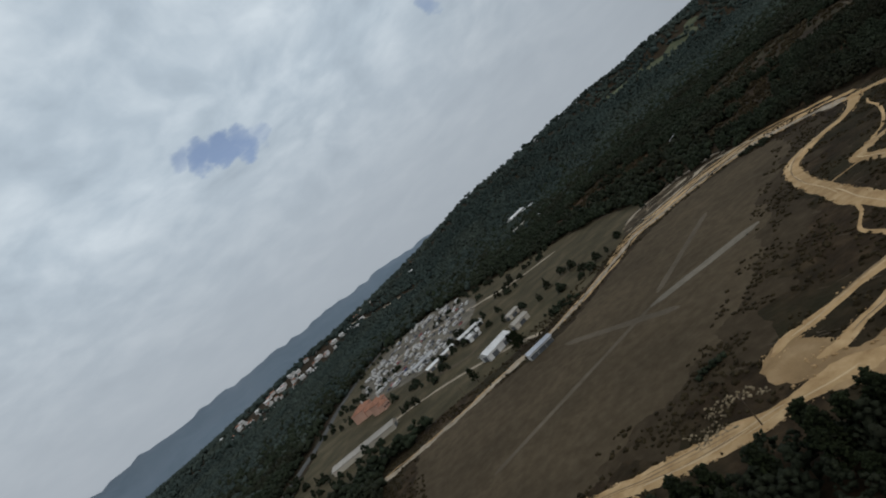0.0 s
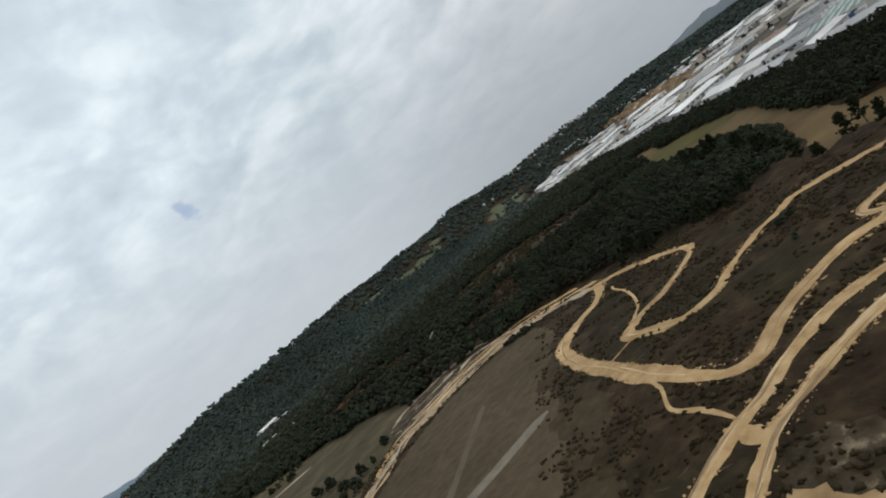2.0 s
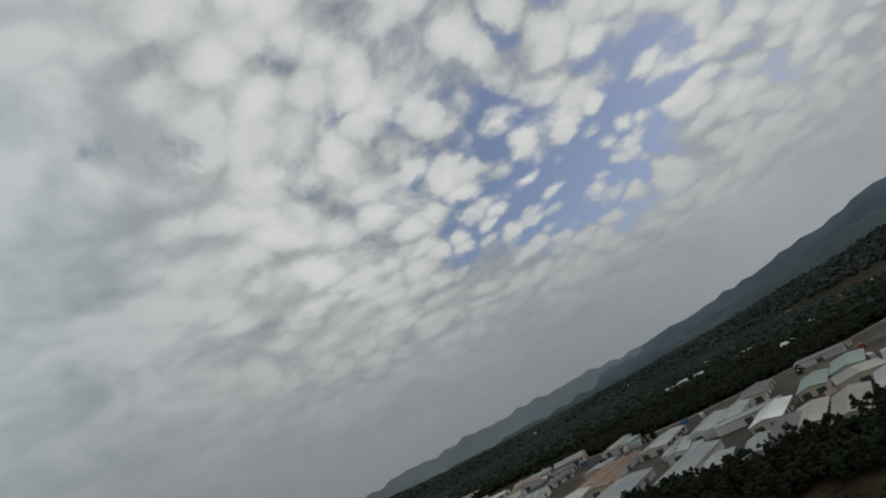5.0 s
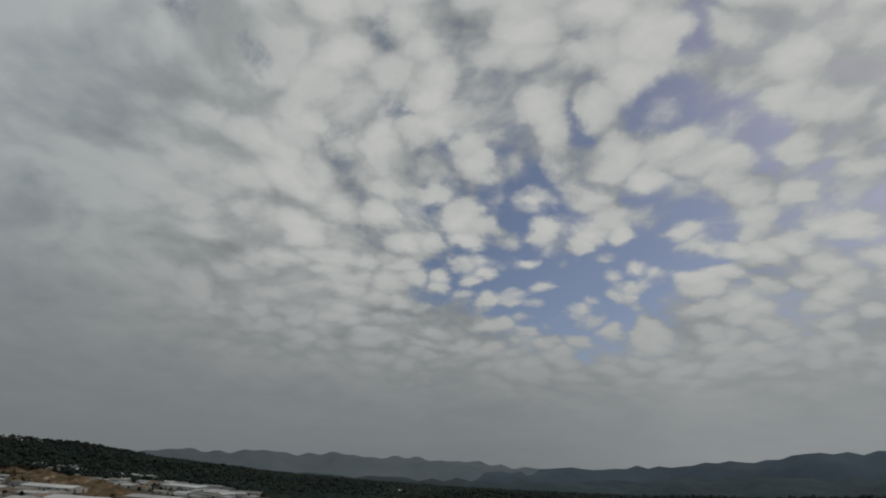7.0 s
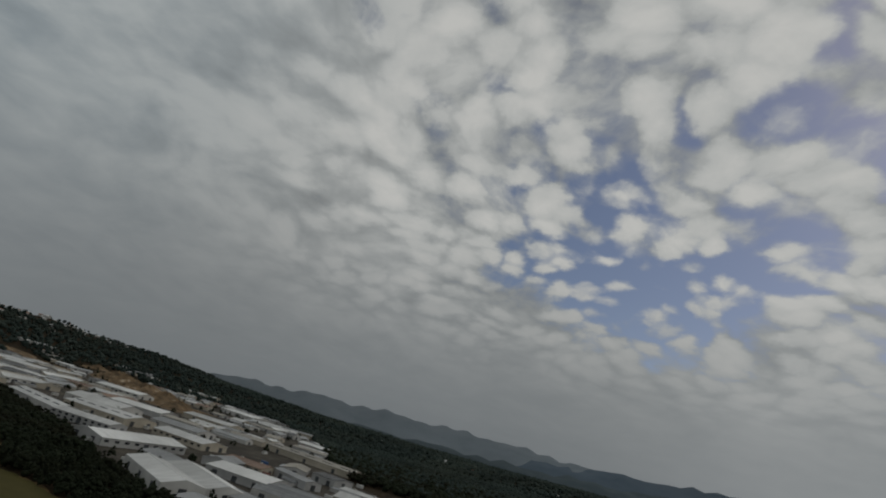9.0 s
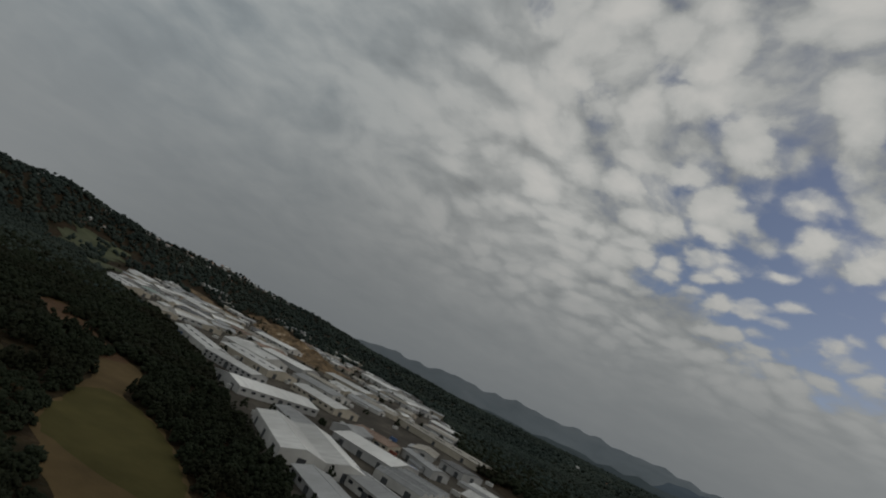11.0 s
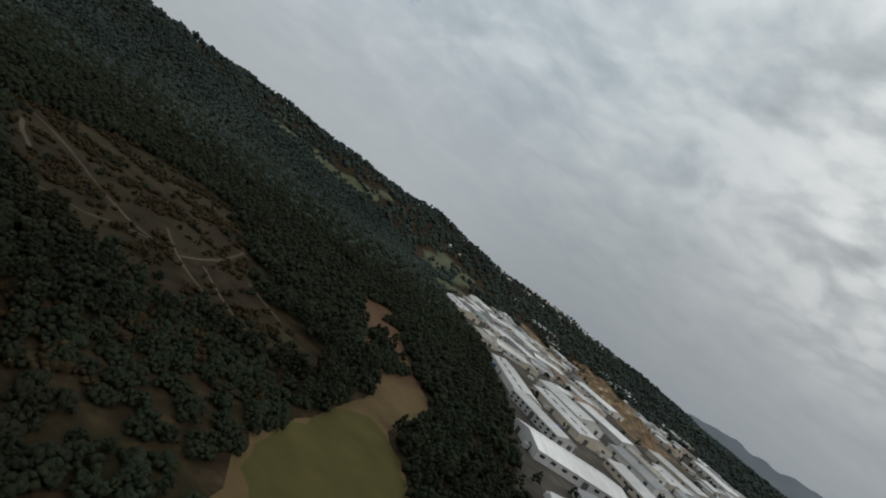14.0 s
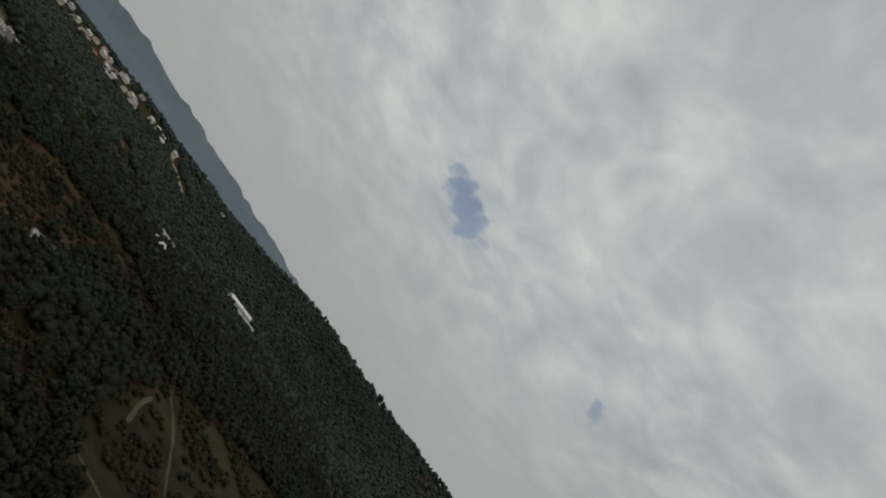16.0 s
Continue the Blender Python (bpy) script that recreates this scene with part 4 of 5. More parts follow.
main_hall(372, -46, 116, 36, 15, 7, 1.8, "green")
main_hall(300, -30, 116, 34, 14, 7, 2.0, "grey", win=5)
main_hall(334, -52, 116, 34, 14, 7, 1.8, "grey")
main_hall(426, 44, 118, 40, 18, 7, 1.8, "grey", win=4)
main_hall(430, -16, 116, 40, 18, 7, 1.8, "dark")
main_hall(414, 212, 34, 40, 18, 6, 1.8, "grey", win=5)
main_hall(506, 292, 30, 40, 20, 6, 1.8, "grey", win=5)
main_hall(504, 212, 8, 30, 34, 7, 2.0, "grey", bays=5)
main_hall(531, 250, 10, 46, 32, 8, 2.4, "white")
main_hall(452, 206, 22, 44, 20, 7, 2.0, "grey", win=6)
main_hall(757, 283, 24, 120, 30, 9, 2.0, "beige")
main_hall(640, 440, 12, 76, 36, 9, 3.0, "white")
main_hall(1440, 830, 18, 150, 24, 9, 1.8, "white")
AX = radians(11)
for i in range(-29, 32):
    for j in range(-14, 37):
        u, v = i * 45 + rng.uniform(-8, 8), j * 29 + rng.uniform(-6, 6)
        x, y = 640 + v * math.cos(AX) + u * math.sin(AX), 360 - v * math.sin(AX) + u * math.cos(AX)
        ln, wd = rng.uniform(16, 50), rng.uniform(10, 27)
        south = y < 150 and x < 560
        if south:
            ln, wd = ln * 0.72, wd * 0.72
        pick = rng.random()
        if not inside([x], [y], ESTATE)[0] or not inside([x - 16], [y], ESTATE)[0] or pick < 0.22:
            continue
        if any((x - a) ** 2 + (y - b) ** 2 < (r + (8 if south else 14)) ** 2 for a, b, r in halls):
            continue
        if near_line([x], [y], [(930, 534), (1063, 684), (1254, 898), (1481, 1234)], 72)[0] or near_line([x], [y], [(1100, 880), (1140, 1010), (1190, 1140)], 60)[0]:
            continue
        roof = rng.choices(["white", "grey", "beige", "dark", "green", "rust"], [1.8, 4.5, 2, 3.0, 1.2, 1.4] if south else [6, 4, 2, 1.8, 0.5, 0.9])[0]
        win = rng.choice([0, 0, 5, 7]) if x < 700 else 0
        gable_building("industrial_hall", x, y, (116 if south else 11) + rng.gauss(0, 10) + (90 if rng.random() < 0.28 else 0), ln, wd, rng.uniform(3.2, 4.6) if south else rng.uniform(3.4, 5.6), rng.uniform(0.7, 1.4) if south else rng.uniform(1.2, 2.6), ROOFS[roof], WALLS[rng.choice(["white", "grey", "cream"])], f"industrial shed with a {KIND[roof]} roof" + (" and side windows" if win else ""), "hall", doors=rng.choice([1, 2]), windows=win, group="industrial halls of the estate", end_doors=1, annexes=rng.choice([0, 1, 1, 2]) if x < 950 else 0, vents=rng.choice([0, 0, 2, 3]) if x < 800 else 0, z=float(land(x, y)) if float(land(x, y)) > 0.3 else 0.0)


def soil_heap(x, y, rx, ry, h, seed):
    """A tipped heap of earth with gullies."""
    r = np.random.RandomState(seed)
    n, k = 40, 12
    ph = r.rand(6) * 6
    v, f = [(x, y, h)], []
    for i in range(1, k + 1):
        q = i / k
        for j in range(n):
            a = 2 * np.pi * j / n
            rag = 1 + 0.16 * math.sin(3 * a + ph[0]) + 0.10 * math.sin(7 * a + ph[1]) + 0.05 * math.sin(13 * a + ph[2])
            v.append((x + rx * q * rag * math.cos(a), y + ry * q * rag * math.sin(a), max(-0.2, h * (1 - q) ** 0.8 * (1 + 0.15 * math.sin(9 * a + ph[3] + 4 * q)) - (0.3 if i == k else 0))))
    f += [(0, 1 + j, 1 + (j + 1) % n) for j in range(n)]
    for i in range(k - 1):
        f += [(1 + i * n + j, 1 + (i + 1) * n + j, 1 + (i + 1) * n + (j + 1) % n, 1 + i * n + (j + 1) % n) for j in range(n)]
    return tagged(link_mesh("soil_heap", v, f, M["soil"], smooth=True), "heap of orange-brown earth behind the industrial halls", "earth heap", "earth heaps of the estate")


for i, (x, y, a, b, h) in enumerate([(968, 578, 40, 26, 9), (1030, 640, 46, 30, 12), (1098, 724, 50, 34, 13), (1170, 800, 46, 40, 11), (1254, 898, 56, 44, 14), (1340, 1020, 60, 40, 12), (1440, 1160, 60, 46, 12), (1010, 690, 30, 24, 6)]):
    soil_heap(x, y, a, b, h * 1.3, 40 + i)

# ---- sheds, houses and the car park beside the airfield ----
gable_building("flying_club_shelter", 4, 211, 78, 12, 4.5, 2.6, 0.5, metal_roof("blue_white_roof", (0.42, 0.46, 0.52), (0.58, 0.60, 0.64)), WALLS["white"], "low white shelter with a pale blue roof beside the airfield", "shelter", doors=3, end_doors=0)
gable_building("hangar", -11, 260, 62, 17, 9, 3.5, 1.4, ROOFS["white"], WALLS["white"], "white-roofed hangar among dark trees", "hangar", doors=2)
gable_building("hangar", 6, 272, 66, 10, 6, 2.8, 1.0, ROOFS["beige"], WALLS["cream"], "small beige shed beside the hangar", "shed", doors=1)
gable_building("long_shed", -21, 347, 76, 20, 4, 2.6, 0.7, ROOFS["white"], WALLS["white"], "long narrow white shed on rough grass", "shed", doors=4, windows=5)
gable_building("long_shed", -46, 339, 62, 24, 5, 2.6, 0.7, ROOFS["white"], WALLS["cream"], "long narrow white shed beside the car park", "shed", doors=4)
gable_building("long_shed", -62, 378, 62, 20, 5, 2.6, 0.7, ROOFS["grey"], WALLS["white"], "long narrow grey-roofed shed beside parked cars", "shed", doors=3)
gable_building("greenhouse", -99, 282, 96, 42, 9, 2.8, 1.2, ROOFS["beige"], WALLS["cream"], "long pale greenhouse with a ridged roof", "greenhouse", doors=0, windows=0)
gable_building("store", -20, 326, 70, 9, 6, 3, 1, ROOFS["white"], WALLS["white"], "small white store on rough grass", "shed", doors=1)
gable_building("store", 6, 300, 60, 8, 5, 2.6, 0.8, ROOFS["beige"], WALLS["cream"], "small cream store on rough grass", "shed", doors=1)
gable_building("hillside_house", 126, 884, 50, 40, 12, 7, 1.8, ROOFS["white"], WALLS["white"], "long white house with rows of windows on a wooded slope", "house", doors=2, windows=12, two_rows=True, z=float(land(126, 884)) + 0.5)
gable_building("hillside_house", 142, 870, 50, 40, 9, 4, 1.2, ROOFS["grey"], WALLS["white"], "lower grey-roofed wing beside a long white house", "house", doors=3, windows=6, z=float(land(142, 870)) + 0.5)
gable_building("cottage", 112, 640, 30, 14, 9, 4, 1.8, ROOFS["white"], WALLS["white"], "small white cottage in a gap of the wood", "house", doors=1, windows=3)
gable_building("cottage", 92, 690, 80, 18, 8, 4, 1.6, ROOFS["beige"], WALLS["white"], "pale cottage in a gap of the wood", "house", doors=1, windows=4)
gable_building("cottage", 192, 417, 40, 12, 4, 2.2, 0.7, ROOFS["grey"], WALLS["white"], "low grey-roofed shed in scrubland", "shed", doors=2)


def villa(x, y, rot, s, label):
    """A two-storey house with a hipped tile roof, wings and chimneys."""
    e = new("villa")
    e.matrix_world = pose(x, y, float(land(x, y)), 0, 0, -rot)
    tagged(e, label, "house")
    for ox, oy, w, l, h in ((0, 0, 6 * s, 9 * s, 6.5), (9 * s, -3 * s, 4 * s, 5 * s, 4.2), (-8.5 * s, 4 * s, 3.5 * s, 4 * s, 4.0)):
        part("wall", box_bm(ox - w, ox + w, oy - l, oy + l, 0, h), WALLS["pink"], e)
        o, r = 0.5, 2.4
        v = [(ox - w - o, oy - l - o, h), (ox + w + o, oy - l - o, h), (ox + w + o, oy + l + o, h), (ox - w - o, oy + l + o, h), (ox, oy - l + w * 0.8, h + r), (ox, oy + l - w * 0.8, h + r)]
        part("roof", mesh_bm([(a, b, c + 0.02) for a, b, c in v], [(0, 1, 4), (1, 2, 5, 4), (2, 3, 5), (3, 0, 4, 5), (3, 2, 1, 0)]), M["tile_roof"], e)
        for k in range(3):
            for sd in (-1, 1):
                wy = oy - l + (k + 0.5) * 2 * l / 3
                part("window_pane", box_bm(ox + sd * w - 0.08, ox + sd * w + 0.08, wy - 0.6, wy + 0.6, 1.2, 2.6, 0.03), M["glass"], e)
    part("chimney", box_bm(1.2, 2.2, 2, 3, 6.5, 10.2, 0.05), M["chimney"], e)
    return e


villa(-113, 366, 20, 0.85, "salmon-walled villa with orange terracotta tile roofs")
villa(-96, 344, 35, 0.6, "smaller salmon house with an orange tile roof")


def car(name, paint, label):
    """A parked saloon: body, cabin glass, roof panel, wheels with rims."""
    e = new(name)
    tagged(e, label, "car", "cars in the car park")
    prof = [(-2.15, 0.35), (-2.15, 0.75), (-1.95, 0.92), (-1.1, 0.98), (1.5, 0.98), (2.05, 0.88), (2.15, 0.6), (2.15, 0.35)]
    v = [(s * 0.86, y, z) for s in (-1, 1) for y, z in prof]
    k = len(prof)
    body = mesh_bm(v, [tuple(range(k)), tuple(range(k, 2 * k))] + [(i, (i + 1) % k, k + (i + 1) % k, k + i) for i in range(k)])
    bmesh.ops.bevel(body, geom=body.edges[:], offset=0.05, segments=1, affect="EDGES")
    part("body", body, paint, e)
    cab = [(-1.0, 0.97), (-0.45, 1.42), (0.95, 1.42), (1.6, 0.97)]
    v = [(s * (0.78 if z < 1 else 0.64), y, z) for s in (-1, 1) for y, z in cab]
    part("cabin_glass", mesh_bm(v, [(0, 1, 2, 3), (4, 5, 6, 7), (0, 1, 5, 4), (1, 2, 6, 5), (2, 3, 7, 6), (3, 0, 4, 7)]), M["glass"], e)
    part("roof_panel", box_bm(-0.66, 0.66, -0.5, 1.0, 1.41, 1.47, 0.02), paint, e)
    for sx in (-1, 1):
        for wy in (-1.35, 1.35):
            bm = bmesh.new()
            bmesh.ops.create_cone(bm, cap_ends=True, segments=14, radius1=0.32, radius2=0.32, depth=0.2, matrix=Matrix.Translation((sx * 0.78, wy, 0.32)) @ Euler((0, radians(90), 0)).to_matrix().to_4x4())
            w = part("wheel", bm, M["tyre"], e)
            bm = bmesh.new()
            bmesh.ops.create_cone(bm, cap_ends=True, segments=10, radius1=0.19, radius2=0.17, depth=0.04, matrix=Matrix.Translation((sx * 0.895, wy, 0.32)) @ Euler((0, radians(90), 0)).to_matrix().to_4x4())
            part("rim", bm, M["rim"], w)
    return e


M["tyre"] = material("tyre_rubber", [(0.015, 0.015, 0.015), (0.03, 0.03, 0.03)], 5, 3)
M["rim"] = material("alloy_rim", [(0.4, 0.4, 0.41), (0.5, 0.5, 0.5)], 5, 3, rough=0.35, metal=0.8)
PAINTS = [("white", (0.62, 0.62, 0.61)), ("silver", (0.36, 0.37, 0.38)), ("dark grey", (0.05, 0.052, 0.058)), ("red", (0.30, 0.03, 0.025)), ("blue", (0.04, 0.08, 0.20)), ("beige", (0.42, 0.37, 0.29))]
spots = []
ax = np.array((0.80, -0.60))
ay = np.array((0.60, 0.80))
for r in range(-16, 26):
    for k in range(-40, 41):
        p = np.array((-70, 440)) + ax * k * 2.9 + ay * r * 8.2
        if inside([p[0]], [p[1]], PARKING)[0] and rng.random() < 0.42:
            spots.append((p, r))
rng.shuffle(spots)
protos = []
for i, (p, r) in enumerate(spots[:130]):
    c = rng.choices(range(6), [5, 4, 4, 1.2, 1, 1])[0]
    place = pose(p[0], p[1], 0.05, 0, 0, math.degrees(math.atan2(ay[1], ay[0])) - 90 + rng.choice([0, 180]) + rng.uniform(-3, 3))
    done = [q for q in protos if q[0] == c]
    if done:
        copy_thing(done[0][1], place)
    else:
        ob = car("car", material(PAINTS[c][0].replace(" ", "_") + "_car_paint", [PAINTS[c][1], tuple(v * 1.12 for v in PAINTS[c][1])], 2, 3, rough=0.3), f"{PAINTS[c][0]} saloon car parked in a row")
        ob.matrix_world = place
        protos.append((c, ob))


def caravan():
    """A parked white trailer with rounded ends, windows, a door and wheels."""
    e = new("caravan")
    tagged(e, "white touring caravan parked beside the cars", "caravan", "caravans in the car park")
    part("body", box_bm(-1.15, 1.15, -2.8, 2.8, 0.45, 2.55, 0.28), WALLS["white"], e)
    part("window_pane", box_bm(1.13, 1.18, -2.0, -0.4, 1.4, 2.05, 0.02), M["glass"], e)
    part("window_pane", box_bm(-1.18, -1.13, -1.6, 1.6, 1.4, 2.05, 0.02), M["glass"], e)
    part("door", box_bm(1.14, 1.19, 0.4, 1.1, 0.55, 2.2, 0.02), M["door"], e)
    part("drawbar", box_bm(-0.06, 0.06, 2.75, 3.9, 0.45, 0.55, 0.02), M["door"], e)
    for sx in (-1, 1):
        bm = bmesh.new()
        bmesh.ops.create_cone(bm, cap_ends=True, segments=14, radius1=0.32, radius2=0.32, depth=0.2, matrix=Matrix.Translation((sx * 1.0, -0.2, 0.32)) @ Euler((0, radians(90), 0)).to_matrix().to_4x4())
        part("wheel", bm, M["tyre"], e)
    return e


trailer = caravan()
for i, (p, r) in enumerate(spots[130:205]):
    m = pose(p[0], p[1], 0.05, 0, 0, math.degrees(math.atan2(ay[1], ay[0])) - 90 + rng.uniform(-12, 12))
    if i == 0:
        trailer.matrix_world = m
    else:
        copy_thing(trailer, m)


def village_house(roof, wall, label):
    e = new("village_house")
    tagged(e, label, "house", "houses of the far villages")
    part("wall", gable_walls(3.8, 5.2, 6, 1.7), wall, e)
    for s in (-1, 1):
        part("roof", roof_slope(s, 3.8, 5.2, 6, 1.7), roof, e)
        for k in (-1, 1):
            part("window_pane", box_bm(s * 3.8 - 0.1, s * 3.8 + 0.1, k * 2.3 - 0.6, k * 2.3 + 0.6, 3.2, 4.6, 0.03), M["glass"], e)
    return e


vh = [village_house(M["tile_roof"], WALLS["white"], "white house with an orange tile roof in a far village"), village_house(ROOFS["white"], WALLS["white"], "pale flat-looking house in a far village")]
VILLAGES = [(-33, 1120, 50, 100, 32), (-28, 1080, 40, 90, 20), (46, 1960, 30, 110, 34), (51, 2060, 40, 110, 24), (41, 1800, 30, 110, 26), (106.5, 610, 22, 26, 11), (88, 1500, 60, 200, 9), (100, 1300, 80, 200, 6), (116, 780, 60, 90, 5), (122, 560, 60, 60, 3), (75, 2400, 120, 300, 12), (-16, 1180, 30, 60, 8), (5, 1190, 40, 90, 3), (36, 1500, 60, 100, 6)]
first = [True, True]
for yaw, d, sd, sw, cnt in VILLAGES:
    for k in range(cnt):
        a, dd = radians(yaw) + rng.gauss(0, sw) / d, d + rng.gauss(0, sd)
        x, y = HX + dd * math.sin(a), HY + dd * math.cos(a)
        kind = 0 if rng.random() < 0.35 else 1
        place = pose(x, y, float(land(x, y)) - 0.4, 0, 0, rng.uniform(0, 180))
        if first[kind]:
            vh[kind].matrix_world = place
            first[kind] = False
        else:
            copy_thing(vh[kind], place)

# ---- trees ----
OCT_V = np.array([(1, 0, 0), (0, 1, 0), (-1, 0, 0), (0, -1, 0), (0, 0, 1), (0, 0, -1)], float)
OCT_F = np.array([(0, 1, 4), (1, 2, 4), (2, 3, 4), (3, 0, 4), (1, 0, 5), (2, 1, 5), (3, 2, 5), (0, 3, 5)])


def tufts(centres, radii, heights, seed, jitter=0.45):
    """Small ragged sprays of foliage, eight faces each, turned every way."""
    r = np.random.RandomState(seed)
    n = len(centres)
    q = r.normal(size=(n, 4))
    q /= np.linalg.norm(q, axis=1)[:, None]
    w, i, j, k = q.T
    rot = np.stack([1 - 2 * (j * j + k * k), 2 * (i * j - k * w), 2 * (i * k + j * w), 2 * (i * j + k * w), 1 - 2 * (i * i + k * k), 2 * (j * k - i * w), 2 * (i * k - j * w), 2 * (j * k + i * w), 1 - 2 * (i * i + j * j)], -1).reshape(n, 3, 3)
    v = OCT_V[None] * (1 + jitter * (r.rand(n, 6, 1) - 0.5) * 2)
    v = np.einsum("nij,nkj->nki", rot, v) * np.stack([radii, radii, heights], -1)[:, None]
    f = OCT_F[None] + (np.arange(n) * 6)[:, None, None]
    return (v + np.asarray(centres)[:, None]).reshape(-1, 3), f.reshape(-1, 3)


def tuft_wood(name, x, y, rmin, rmax, hmin, hmax, count, seed, mat, label, smooth=False, low=None):
    """A wood whose crowns are cones of many sprays, uneven in height and outline."""
    r = np.random.RandomState(seed)
    n = len(x)
    R, H = r.uniform(rmin, rmax, n), hmin + (hmax - hmin) * r.beta(2, 2, n)
    if low is not None:
        H = np.where(low, H * 0.44, H)
    round_top = r.rand(n)
    g = land(x, y)
    vs, fs, off = [], [], 0
    for k in range(count):
        q = (k + 0.5) / count + r.uniform(-0.5, 0.5, n) / count
        out = R * np.where(round_top > 0.45, np.sqrt(np.clip(1.02 - q * q, 0, 1)), 1.08 - 0.95 * q) * np.sqrt(r.uniform(0.15, 1.0, n))
        a = k * 2.39996 + r.rand(n) * 1.6
        size = R * (0.62 - 0.22 * q) * r.uniform(0.7, 1.25, n) * (0.66 if count > 25 else 0.85 if count > 12 else 1.2 if count > 6 else 1.45)
        v, f = tufts(np.c_[x + out * np.cos(a), y + out * np.sin(a), g + H * (0.22 + 0.74 * q)], size, size * 0.85, seed + k)
        vs.append(v)
        fs.append(f + off)
        off += len(v)
    return tagged(fast_mesh(name, np.vstack(vs), np.vstack(fs), mat, smooth=smooth), label, "woodland", kind="stuff")


def scatter(x0, x1, y0, y1, step, seed):
    r = np.random.RandomState(seed)
    gx, gy = np.meshgrid(np.arange(x0, x1, step), np.arange(y0, y1, step))
    return gx.ravel() + (r.rand(gx.size) - 0.5) * step * 1.1, gy.ravel() + (r.rand(gx.size) - 0.5) * step * 1.1


def patchy(x, y, s, seed):
    r = np.random.RandomState(seed).rand(6) * 6
    return (np.sin(x / s + r[0]) * np.cos(y / s * 1.1 + r[1]) + 0.6 * np.sin(x / s * 2.3 + r[2]) * np.cos(y / s * 2.1 + r[3]) + 0.4 * np.sin((x + y) / s * 4.1 + r[4])) / 2


ARM_EDGE = [(182, 130), (188, 100), (196, 72), (212, 44), (234, 44), (232, 60), (226, 94), (206, 128)]


def wooded(x, y):
    """Where the wood stands."""
    bare = inside(x, y, AIRFIELD) | inside(x, y, HEATH) | inside(x, y, FIELD) | (inside(x, y, ESTATE) & (land(x, y) < 1.5)) | inside(x, y, PARKING) | inside(x, y, GRASS) | (inside(x, y, BARREN) & (patchy(x, y, 13, 77) > -0.42)) | (near_line(x, y, BARREN + BARREN[:1], 20) & (patchy(x, y, 11, 78) > 0.05)) | inside(x, y, OPEN_SCRUB)
    bare |= near_line(x, y, [(1090, 860), (1170, 1090)], 42) | near_line(x, y, [(1063, 684), (1310, 972)], 74)
    bare |= near_line(x, y, SAND_EDGE, 4.5)
    bare |= inside(x, y, ARM_EDGE) & (patchy(x, y, 9, 72) < 0.55)
    bare |= near_line(x, y, [(-178, 250), (-168, 414), (-168, 500), (-132, 660), (-40, 716), (20, 760)], 10)
    bare |= near_line(x, y, TRACK_EDGE, 5) | near_line(x, y, TRACK_EDGE[:7], 16) | near_line(x, y, HILL_ROAD, 13) | (near_line(x, y, HILL_GRASS[0], 30) & (patchy(x, y, 17, 31) > -0.3)) | (near_line(x, y, HILL_GRASS[1], 62) & (patchy(x, y, 26, 32) > -0.15)) | near_line(x, y, PERIMETER, 11) | near_line(x, y, [(-118, 868), (-66, 792), (-12, 752)], 12) | inside(x, y, RUBBLE_FIELD)
    for vy, vd, vs, vw, vc in VILLAGES[:6]:
        a = radians(vy)
        bare |= ((x - HX - vd * math.sin(a)) ** 2 + (y - HY - vd * math.cos(a)) ** 2 < (vw * 0.9) ** 2) & (patchy(x, y, 22, 30) > -0.5)
    for hx, hy, hr in ((128, 884, 30), (148, 862, 26), (112, 640, 14), (92, 690, 14), (70, 660, 16)):
        bare |= (x - hx) ** 2 + (y - hy) ** 2 < hr * hr
    return ~bare


px, py = np.array([0, 25, 70, 125, 200, 250, 285, 300]), np.array([0, 55, 71, 86, 110, 135, 175, 216])


def path_distance(x, y):
    return np.sqrt(np.min((x[:, None] - px) ** 2 + (y[:, None] - py) ** 2, axis=1))


WEST_HEDGE = [(226, 150), (266, 184), (292, 222), (310, 262), (328, 288)]
x, y = scatter(-260, 640, -180, 640, 4.6, 1)
d = path_distance(x, y)
keep = wooded(x, y) & (d < 400) & (patchy(x, y, 40, 2) > -0.62)
keep |= inside(x, y, BARREN) & ~inside(x, y, RUST) & (patchy(x, y, 34, 6) + 0.5 * patchy(x, y, 9, 7) > np.where(inside(x, y, OPEN_SCRUB), 0.8, -0.12))
near = keep & (d < 85)
tuft_wood("pine_wood", x[near], y[near], 1.6, 3.1, 3.6, 8.6, 28, 50, M["leaf"], "dense dark pine wood around the airfield and fields", low=near_line(x[near], y[near], WEST_HEDGE, 26))
near = keep & (d >= 85) & (d < 170)
tuft_wood("pine_wood", x[near], y[near], 1.7, 3.2, 3.6, 8.6, 16, 52, M["leaf"], "dense dark pine wood around the airfield and fields", low=near_line(x[near], y[near], WEST_HEDGE, 26))
keep &= d >= 170
tuft_wood("pine_wood", x[keep], y[keep], 1.8, 3.3, 3.6, 8.0, 5, 55, M["leaf"], "dense dark pine wood around the airfield and fields")
x, y = scatter(-900, 1300, -300, 1300, 8.0, 3)
d = path_distance(x, y)
yaw = np.degrees(np.arctan2(x - HX, y - HY))
keep = wooded(x, y) & (d >= 400) & (d < 1000) & (yaw > -62) & (yaw < 150)
# Share of haze-coloured crowns grows with distance, from 400 m outward.
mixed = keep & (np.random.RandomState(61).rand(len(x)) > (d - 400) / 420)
tuft_wood("pine_wood", x[mixed], y[mixed], 3.3, 5.2, 6.2, 8.8, 4, 62, M["leaf"], "dense dark pine wood at the foot of the hills", True)
keep &= ~mixed
